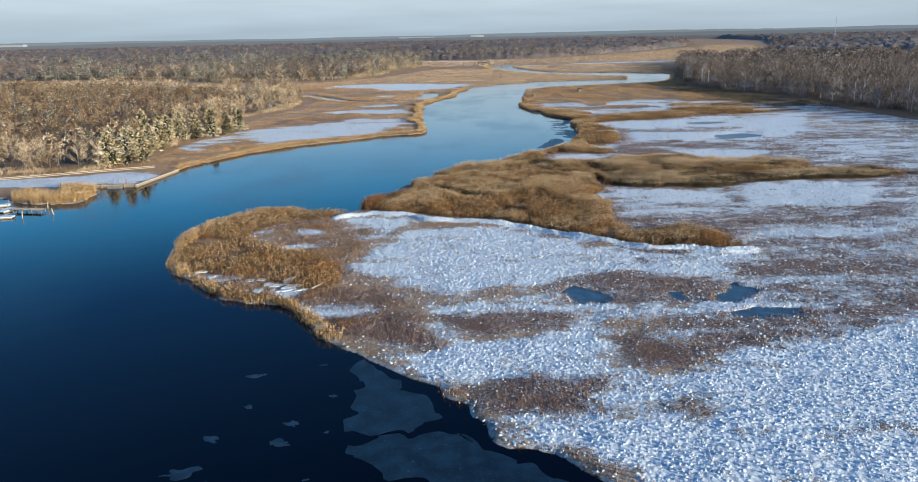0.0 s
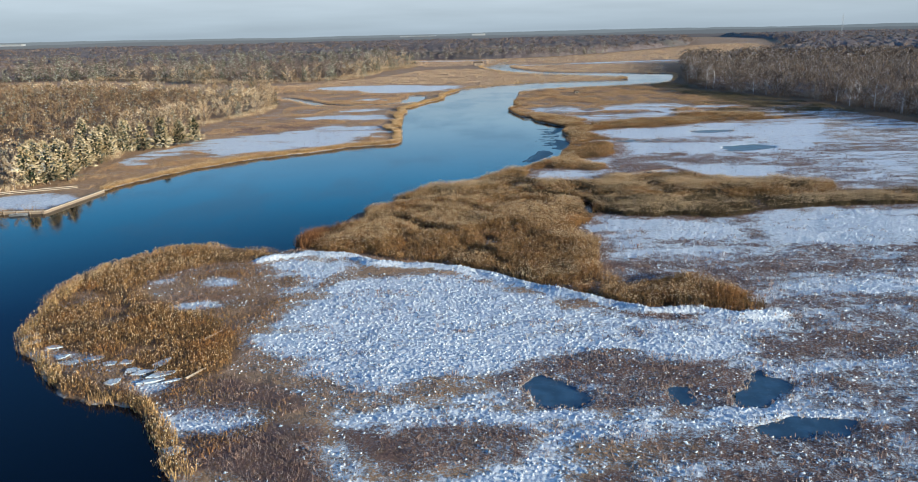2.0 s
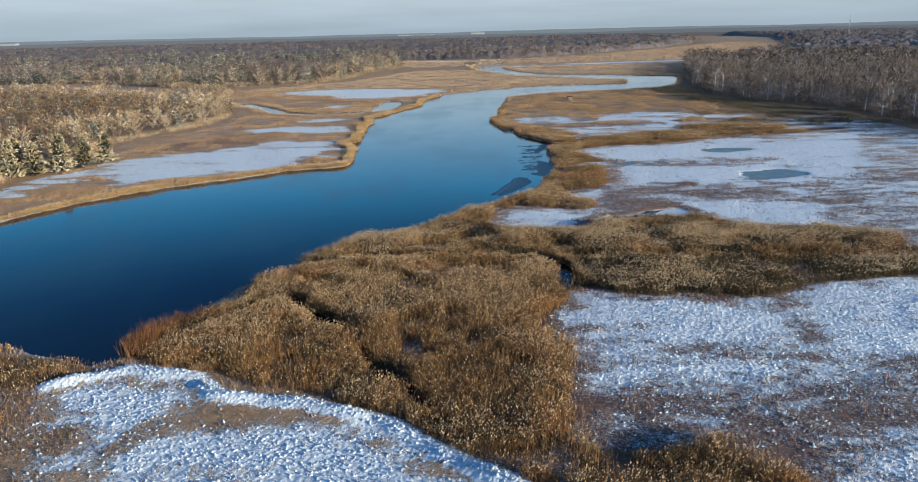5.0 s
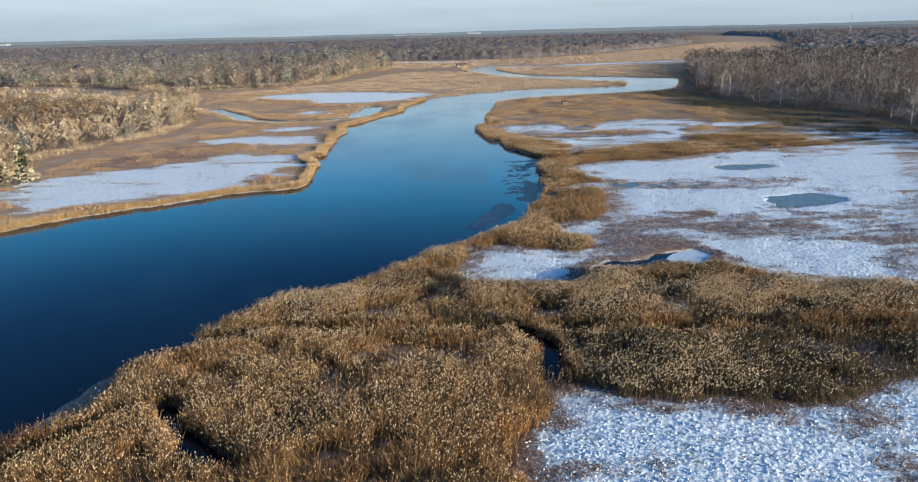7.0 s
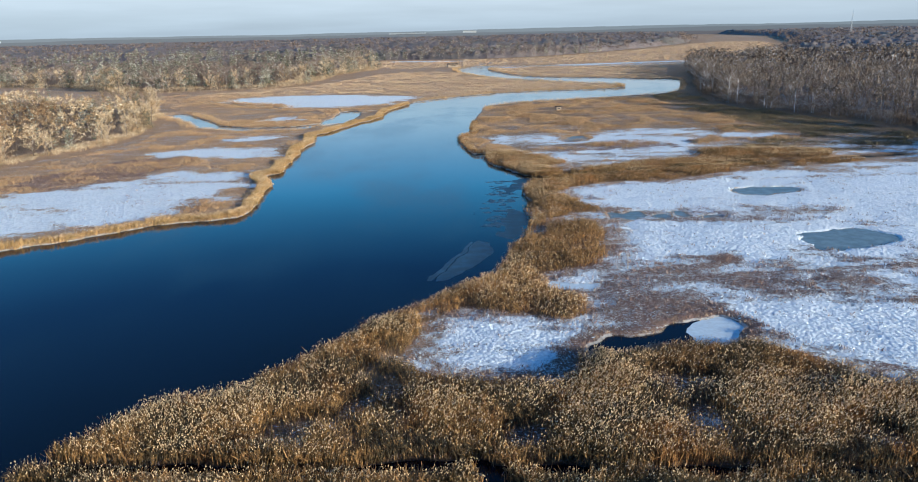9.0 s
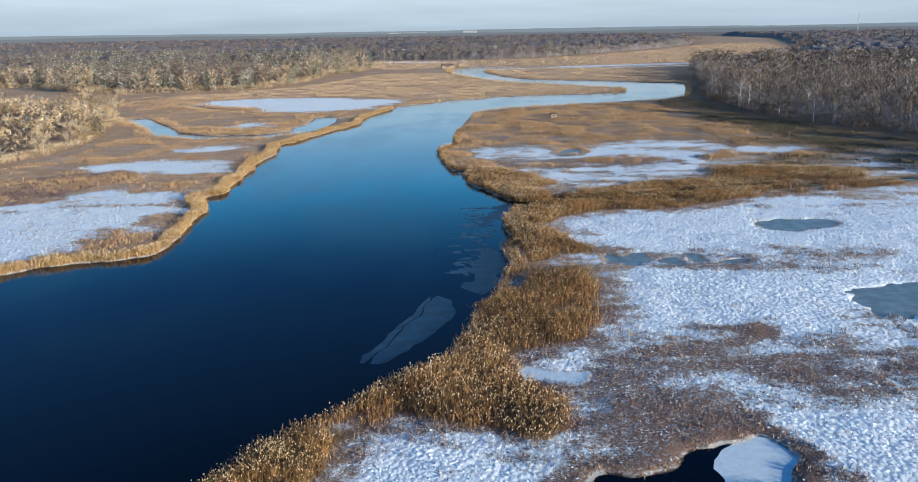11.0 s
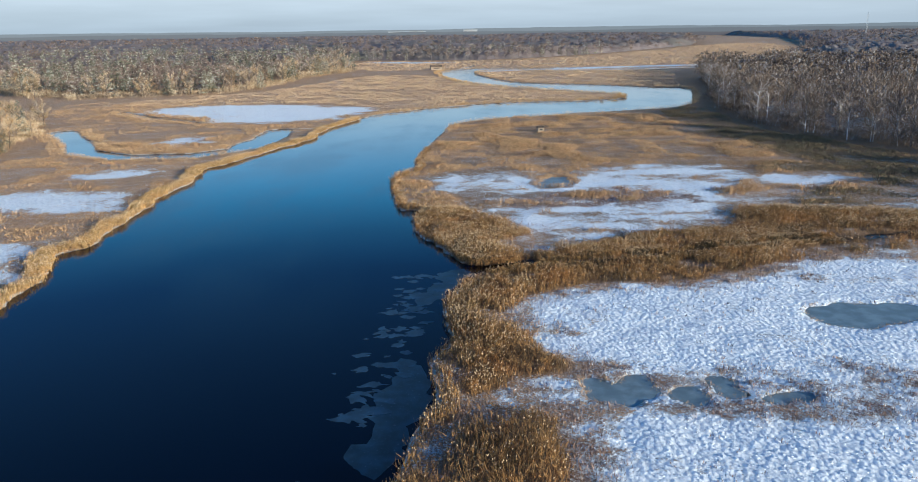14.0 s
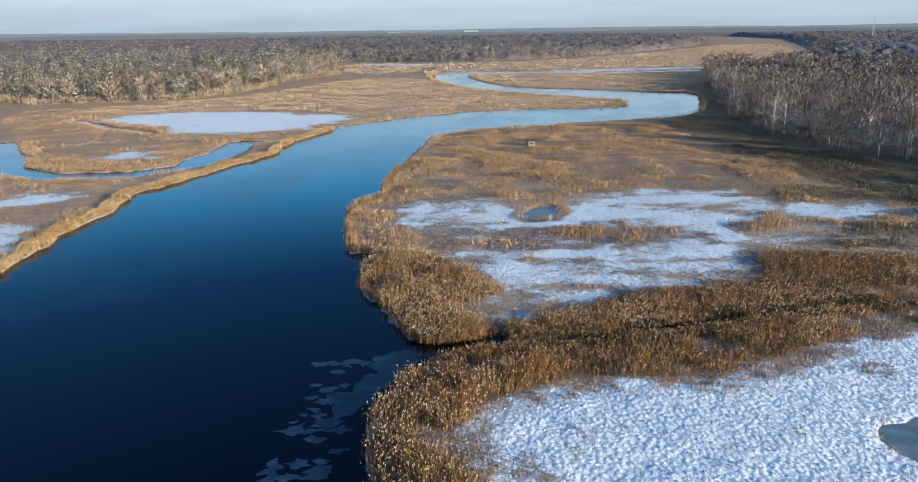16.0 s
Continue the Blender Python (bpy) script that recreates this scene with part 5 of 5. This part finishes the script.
CEDARS = [(-106.2, 236.8), (-101.5, 238.5), (-99, 243.5), (-112.3, 252.1), (-107.9, 257.8), (-103.1, 261.8), (-104, 249), (-103.5, 272), (-105, 284), (-119, 297), (-111.5, 294), (-104, 294.5), (-99.6, 299), (-94.6, 304), (-91, 312), (-88, 319), (-107, 303), (-97, 310)]
g = np.random.default_rng(70)
x, y, d = poisson(WOODS_WEST, 6.8, 71)
edge = (d < 9) & (x > -200) & (y < 560)
for a, b in zip(x[edge], y[edge]):
    if any(math.hypot(a - u, b - v) < 6 for u, v in CEDARS):
        continue
    cedar = g.random() < 0.12
    plant(STOCK_PINE if cedar else STOCK_FROST, a, b, g.uniform(0.75, 1.1) if cedar else g.uniform(0.62, 0.95), g, "trees at the edge of the western wood")
for a, b in CEDARS:
    plant(STOCK_CEDAR, a, b, g.uniform(1.05, 1.4), g, "frosted cedars at the edge of the western wood")
pale = (d < 24 + 26 * vnoise(x, y, 40, 38)) & ~edge
woodland("woodland", "pale frosted thicket along the wood's rim", x[pale], y[pale], BARE_LOW, TRUNK, TWIG, 8.2, 72)
woodland("woodland", "leafless brown winter wood seen from above", x[~edge & ~pale], y[~edge & ~pale], BARE_LOW, TRUNK, TWIG_WARM, 9.0, 70)
x, y, d = poisson(WOODS_WEST, 17, 73)
woodland("pine_wood", "scattered frosted pines in the wood", x[d > 8], y[d > 8], PINE_LOW, TRUNK, NEEDLE, 9.5, 74)

x, y, d = poisson(WOODS_NORTH, 9.4, 75, lambda x, y: y < 1250)
edge = (d < 8) & (y < 960) & (x > -330)
for a, b in zip(x[edge], y[edge]):
    pine = g.random() < 0.45
    plant(STOCK_PINE if pine else STOCK_FROST, a, b, g.uniform(1.2, 1.7) if pine else g.uniform(0.9, 1.2), g, "trees at the edge of the northern wood")
mixed = g.random(len(x)) < 0.55 * step(vnoise(x, y, 60, 33), 0.3, 0.5)
deep = ~edge & ~mixed & (d > 45)
woodland("woodland", "leafless frosted wood on the far side of the marsh", x[~edge & ~mixed & ~deep], y[~edge & ~mixed & ~deep], BARE_MID, TRUNK, TWIG_GREY, 15.0, 76)
woodland("woodland", "leafless brown wood beyond the marsh", x[deep], y[deep], BARE_MID, TRUNK, TWIG_FAR, 14.0, 86)
woodland("pine_wood", "grey-green frosted pines in the far wood", x[~edge & mixed], y[~edge & mixed], PINE_LOW, TRUNK, NEEDLE, 16.0, 77)

x, y, d = poisson(WOODS_EAST, 7.0, 78, lambda x, y: y < 900)
edge = (d < 8) & (y < 720)
for a, b in zip(x[edge], y[edge]):
    plant(STOCK_DARK, a, b, g.uniform(0.9, 1.2), g, "trees at the edge of the eastern wood")
fine = ~edge & (y < 640)
woodland("woodland", "leafless purplish-brown wood in low light", x[fine], y[fine], BARE_FINE, TRUNK, TWIG_DARK, 15.0, 79)
woodland("woodland", "leafless purplish-brown wood in low light", x[~edge & ~fine], y[~edge & ~fine], BARE_LOW, TRUNK, TWIG_DARK, 15.0, 89)

for k, outline in enumerate((WOODS_NORTH, WOODS_EAST)):
    near = (1250, 900)[k]
    for spacing, a, b, size in ((16.0, near, 1500, 14.0), (24.0, 1500, 2600, 17.0)):
        x, y, d = poisson(outline, spacing, 80 + k, lambda x, y: (y > a) & (y < b))
        woodland("woodland", "distant leafless woods", x, y, FAR_LOW, TRUNK, TWIG_FAR, size, 82 + k)


def undergrowth(outline, deep, per_m2, tall, material, label, seed, where):
    """Twiggy shrubs and saplings that close the edge of a wood."""
    g = np.random.default_rng(seed)
    x, y, d = poisson(outline, 1 / math.sqrt(per_m2), seed, where)
    ok = d < deep * (0.6 + 0.8 * vnoise(x, y, 9, 35))
    x, y = x[ok], y[ok]
    h = tall * (0.5 + 0.9 * vnoise(x, y, 5, 36))
    bed("undergrowth", label, "shrubs", tufts(x, y, h, 14, 0.09, 0.8, 0.6, seed + 1, leafy=0.75), material)


undergrowth(WOODS_WEST, 9, 0.6, 1.9, TWIG, "pale twiggy shrubs closing the wood's edge", 90, lambda x, y: (y < 560) & (x > -210))
undergrowth(WOODS_NORTH, 10, 0.25, 4.5, TWIG, "frosted shrubs closing the far wood's edge", 92, lambda x, y: (y < 960) & (x > -330))
undergrowth(WOODS_EAST, 14, 0.5, 3.0, TWIG_DARK, "dark twiggy shrubs closing the wood's edge", 94, lambda x, y: y < 760)


def far_canopy():
    """The roof of the distant woods, rough and uneven."""
    ang = np.radians(np.linspace(-42, 42, 520))
    r = 860 * 1.0135 ** np.arange(92)
    a, q = (m.ravel() for m in np.meshgrid(ang, r))
    x, y = np.sin(a) * q + 30, np.cos(a) * q
    w = woods(x, y)
    z = 7.0 + 3.0 * vnoise(x, y, 26, 21) + 3 * vnoise(x, y, 90, 22) + 5.0 * (rng.random(len(x)) - 0.5) + 10 * vnoise(x, y, 700, 23) * step(y, 1800, 4500)
    z = -4.0 + (z + 4.0) * step(w, 4, 50) * step(q, 900, 1060)
    return mesh_from("far_woods", np.stack([x, y, z], 1), grid_faces(len(ang), len(r)), CANOPY, smooth=True)


tagged(new("far_woods", far_canopy()), "endless brown winter woods out to the horizon", "woods", kind="stuff")


def distant_ridge(radius, low, rough, seed, material):
    ang = np.radians(np.linspace(-60, 60, 400))
    x, y = np.sin(ang) * radius, np.cos(ang) * radius
    top = low + rough * vnoise(x, y, 420, seed) + 2.5 * vnoise(x, y, 45, seed + 1)
    v = np.vstack([np.stack([x, y, np.full(len(x), -5.0)], 1), np.stack([x, y, top], 1)])
    return mesh_from("backdrop", v, grid_faces(len(x), 2), material)


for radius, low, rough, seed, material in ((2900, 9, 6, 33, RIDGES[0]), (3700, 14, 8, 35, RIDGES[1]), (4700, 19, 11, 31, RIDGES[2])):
    tagged(new("backdrop", distant_ridge(radius, low, rough, seed, material)), "wooded horizon, its blue-grey haze put in as glow", "backdrop", kind="structure")


# ---- built things ----
def part(name, bm, material, parent, label=""):
    me = bpy.data.meshes.new(name)
    bm.to_mesh(me)
    bm.free()
    me.materials.append(material)
    ob = new(name, me)
    ob.parent = parent
    return tagged(ob, label)


def box(sx, sy, sz, at=(0, 0, 0), turn=0.0, bevel=0.02):
    bm = bmesh.new()
    bmesh.ops.create_cube(bm, size=1.0, matrix=Matrix.Translation(at) @ Matrix.Rotation(turn, 4, "Z") @ Matrix.Diagonal((sx, sy, sz, 1)))
    if bevel:
        bmesh.ops.bevel(bm, geom=bm.edges[:], offset=bevel, segments=1, affect="EDGES")
    return bm


def pole(r, h, at=(0, 0, 0), lean=(0, 0), sides=8, top=0.85):
    bm = bmesh.new()
    bmesh.ops.create_cone(bm, cap_ends=True, segments=sides, radius1=r, radius2=r * top, depth=h,
                          matrix=Matrix.Translation((at[0], at[1], at[2] + h / 2)) @ Euler((lean[0], lean[1], 0)).to_matrix().to_4x4())
    return bm


def rootat(name, x, y, z, label, category, turn=0.0):
    ob = tagged(new(name), label, category)
    ob.matrix_basis = pose(x, y, z, 0, 0, turn)
    return ob


def quay():
    """Timber bulkhead round the snowy landing."""
    q = rootat("bulkhead", -90, 205, -0.4, "weathered timber bulkhead with pale cap around a snowy landing", "quay")
    runs = [((-7.5, -1.2), (4.8, -1.3)), ((4.8, -1.3), (8.0, 22.5))]
    for (ax, ay), (bx, by) in runs:
        length, turn = math.hypot(bx - ax, by - ay), math.atan2(by - ay, bx - ax)
        mid = ((ax + bx) / 2, (ay + by) / 2)
        part("wall", box(length, 0.25, 1.8, (mid[0], mid[1], 0.1), turn), WOOD, q, "dark wet timber planks")
        part("cap", box(length + 0.3, 0.6, 0.16, (mid[0], mid[1], 1.06), turn), CAP, q, "pale timber cap")
        for k in range(int(length / 3) + 1):
            f = k * 3 / length
            part("pile", pole(0.16, 2.3, (ax + (bx - ax) * f, ay + (by - ay) * f - 0.25, -1.0)), WOOD, q)


def pier(x, y, turn, length, label):
    p = rootat("pier", x, y, 0, label, "pier", turn)
    for side in (-0.55, 0.55):
        part("beam", box(length, 0.12, 0.2, (length / 2, side, 0.62)), WOOD, p)
    for k in range(int(length / 0.3)):
        part("plank", box(0.26, 1.5, 0.06, (0.15 + k * 0.3, 0, 0.75), 0, 0), CAP, p)
    for k in range(int(length / 2.5) + 1):
        for side in (-0.7, 0.7):
            part("post", pole(0.10, 2.0 + 0.2 * ((k * 7) % 3), (0.2 + k * 2.5, side, -1.1)), WOOD, p)


def float_dock(x, y, turn, label):
    d = rootat("floating_dock", x, y, 0, label, "dock", turn)
    part("deck", box(4.2, 2.2, 0.18, (0, 0, 0.34)), SNOW, d, "snow-covered deck")
    for side in (-0.8, 0.8):
        part("float", box(4.0, 0.5, 0.5, (0, side, 0.05), 0, 0.08), WOOD, d)
    for end in (-1.8, 1.8):
        part("post", pole(0.09, 2.0, (end, 1.25, -0.8)), WOOD, d)


def skiff(x, y, turn):
    """A small white rowing boat."""
    b = rootat("skiff", x, y, 0, "small white rowing boat moored at the bulkhead", "boat", turn)
    bm = bmesh.new()
    rings = []
    for f in np.linspace(0, 1, 7):
        w = 0.72 * (1 - max(0, (f - 0.45) / 0.55) ** 2.2) + 0.02
        yx = -1.9 + 3.8 * f
        rise = 0.18 * max(0, f - 0.5) * 2
        rings.append([bm.verts.new(v) for v in ((yx, -w, 0.42 + rise), (yx, -w * 0.7, 0.0), (yx, 0, -0.12), (yx, w * 0.7, 0.0), (yx, w, 0.42 + rise))])
    for a, c in zip(rings, rings[1:]):
        for k in range(4):
            bm.faces.new((a[k], c[k], c[k + 1], a[k + 1]))
    bm.faces.new(rings[0])
    bmesh.ops.solidify(bm, geom=bm.faces[:], thickness=0.05)
    part("hull", bm, WHITE, b)
    for at in (-0.9, 0.4):
        part("bench", box(0.3, 1.2, 0.05, (at, 0, 0.28)), WOOD, b)


def mooring_pole(x, y, lean):
    bm = pole(0.11, 2.7, (0, 0, -1.2), lean, 8)
    me = bpy.data.meshes.new("mooring_pole")
    bm.to_mesh(me)
    bm.free()
    me.materials.append(CAP)
    ob = tagged(new("mooring_pole", me), "pale leaning mooring pole in the shallows", "pole", "mooring poles by the pier")
    ob.location = (x, y, 0)


def rail_fence(a, b):
    """A low timber fence along the landing: posts with two rails."""
    length, turn = math.dist(a, b), math.degrees(math.atan2(b[1] - a[1], b[0] - a[0]))
    fence = rootat("rail_fence", a[0], a[1], 0.3, "low pale timber rail fence behind the snowy landing", "fence", turn)
    bays = int(length / 2.6)
    for k in range(bays + 1):
        part("post", box(0.14, 0.14, 1.15, (k * 2.6, 0, 0.5), 0, 0.015), WOOD, fence)
    for k in range(bays):
        for z in (0.55, 0.98):
            part("rail", box(2.6, 0.06, 0.16, (k * 2.6 + 1.3, -0.1, z), 0, 0.01), CAP, fence, "pale weathered rail")


def stake(x, y):
    """A pale marker stake with a weathered, slightly split head."""
    bm = pole(0.07, 2.6, (0, 0, -0.3), (0.03, -0.04), 7)
    bmesh.ops.create_cone(bm, cap_ends=True, segments=7, radius1=0.085, radius2=0.05, depth=0.12, matrix=Matrix.Translation((0, 0, 2.3)))
    me = bpy.data.meshes.new("marker_stake")
    bm.to_mesh(me)
    bm.free()
    me.materials.append(CAP)
    ob = tagged(new("marker_stake", me), "pale wooden marker stake standing among the reeds", "stake", "marker stakes")
    ob.location = (x, y, 0.3)


def blind(x, y, sx, sy, h, label, name, roof_h=0.5):
    """A small timber hut with a pitched roof."""
    b = rootat(name, x, y, 0.25, label, "hut", 12)
    part("wall", box(sx, sy, h, (0, 0, h / 2)), WOOD, b)
    bm = bmesh.new()
    o = 0.25
    v = [bm.verts.new(q) for q in ((-sx / 2 - o, -sy / 2 - o, h), (sx / 2 + o, -sy / 2 - o, h), (sx / 2 + o, sy / 2 + o, h), (-sx / 2 - o, sy / 2 + o, h), (-sx / 2 - o, 0, h + roof_h), (sx / 2 + o, 0, h + roof_h))]
    for f in ((0, 1, 5, 4), (2, 3, 4, 5), (1, 2, 5), (3, 0, 4), (3, 2, 1, 0)):
        bm.faces.new([v[k] for k in f])
    part("roof", bm, TRUNK, b)
    # no hole in the wall: a near-black panel added for the slot's darkness
    part("slot_panel", box(sx * 0.5, 0.06, h * 0.3, (0, -sy / 2 - 0.02, h * 0.62), 0, 0), plain("unlit_slot_black", (0.02, 0.02, 0.02)), b, "near-black panel in place of an unlit lookout slot")


def mast(x, y, h):
    m = rootat("radio_mast", x, y, 0, "slender lattice radio mast above the far woods", "mast")
    r = 1.5
    for k in range(3):
        a = k * 2.094
        part("leg", pole(0.16, h, (r * math.cos(a), r * math.sin(a), 0), (0, 0), 5, 0.7), STEEL, m)
    for k in range(int(h / 5)):
        bm = bmesh.new()
        for q in range(3):
            a, b = q * 2.094, (q + 1) * 2.094
            v, f = tube((r * math.cos(a), r * math.sin(a), k * 5), (r * math.cos(b), r * math.sin(b), k * 5 + 5), 0.09, 0.09, 3)
            made = [bm.verts.new(p) for p in v]
            for t in f:
                bm.faces.new([made[i] for i in t])
        part("brace", bm, STEEL, m)
    part("antenna", pole(0.25, 6, (0, 0, h - 1), (0, 0), 6), WHITE, m)


def warehouse(x, y, sx, sy, h, label):
    w = rootat("warehouse", x, y, 0, label, "building")
    part("wall", box(sx, sy, h, (0, 0, h / 2), 0, 0), WHITE, w)
    part("roof", box(sx + 3, sy + 3, 1.2, (0, 0, h + 0.6), 0, 0.2), WHITE, w)
    for k in range(5):
        part("loading_door", box(sx * 0.06, 0.4, h * 0.35, (sx * (-0.4 + 0.2 * k), -sy / 2 - 0.2, h * 0.18), 0, 0), STEEL, w)


def log(x, y, z, length, turn, r, label):
    bm = bmesh.new()
    v, f = tube((-length / 2, 0, r * 0.6), (length / 2, 0.2, r * 0.7), r, r * 0.6, 7)
    made = [bm.verts.new(p) for p in v]
    for t in f:
        bm.faces.new([made[i] for i in t])
    v, f = tube((length * 0.15, 0, r), (length * 0.3, 0.7, r * 3), r * 0.4, r * 0.15, 5)
    made = [bm.verts.new(p) for p in v]
    for t in f:
        bm.faces.new([made[i] for i in t])
    me = bpy.data.meshes.new("log")
    bm.to_mesh(me)
    bm.free()
    me.materials.append(CAP)
    ob = tagged(new("driftwood_log", me), label, "log")
    ob.matrix_basis = pose(x, y, z, 0, 0, turn)


log(-21.5, 113.7, 0.42, 3.2, 60, 0.16, "pale driftwood log lying on the bank")
log(-23, 125.6, 0.45, 3.2, 60, 0.14, "thin weathered branch lying among the reeds")
log(51.1, 270.8, 0.75, 12.8, -6, 0.07, "long thin pale branch lying across the reeds")
stake(37.4, 254.2)
stake(60.4, 261.9)
log(43.8, 383.4, 0.2, 7.5, -28, 0.2, "pale driftwood log at the river's edge")
quay()
skiff(-90.3, 202.2, 8)
pier(-102.8, 175.8, -12, 7.5, "weathered plank pier on thin posts over the water")
float_dock(-104.9, 176.4, 78, "small snow-covered floating dock at the end of the pier")
float_dock(-101.5, 169.0, 8, "small snow-covered floating dock out on the water")
float_dock(-109.5, 182.0, 30, "small snow-covered floating dock at the reeds' edge")
mooring_pole(-97.1, 168.6, (0.05, 0.1))
mooring_pole(-91.7, 171.8, (0.12, -0.15))
mooring_pole(-96.4, 178.6, (-0.05, 0.05))
rail_fence((-128.7, 214.5), (-89.0, 231.5))
blind(82, 500, 2.2, 2.0, 1.7, "small dark timber hunting blind among tan reeds", "hunting_blind")
blind(36, 926, 10, 5, 2.6, "low dark boathouse on the far river bend", "boathouse", 1.6)
log(42.3, 384.2, 0.28, 5.0, 8, 0.22, "pale driftwood log lying on the bank")
log(47, 383, 0.4, 3.0, -20, 0.16, "pale driftwood log lying on the bank")
log(22.5, 207.0, 0.05, 2.4, 30, 0.12, "thin pale branch fallen over the creek")
mast(888, 1836, 52)
warehouse(-2190, 4000, 120, 40, 22, "long white warehouse on the far horizon")
warehouse(-182, 4300, 190, 50, 17, "long white warehouse on the far horizon")
warehouse(141, 4300, 70, 40, 22, "white warehouse on the far horizon")
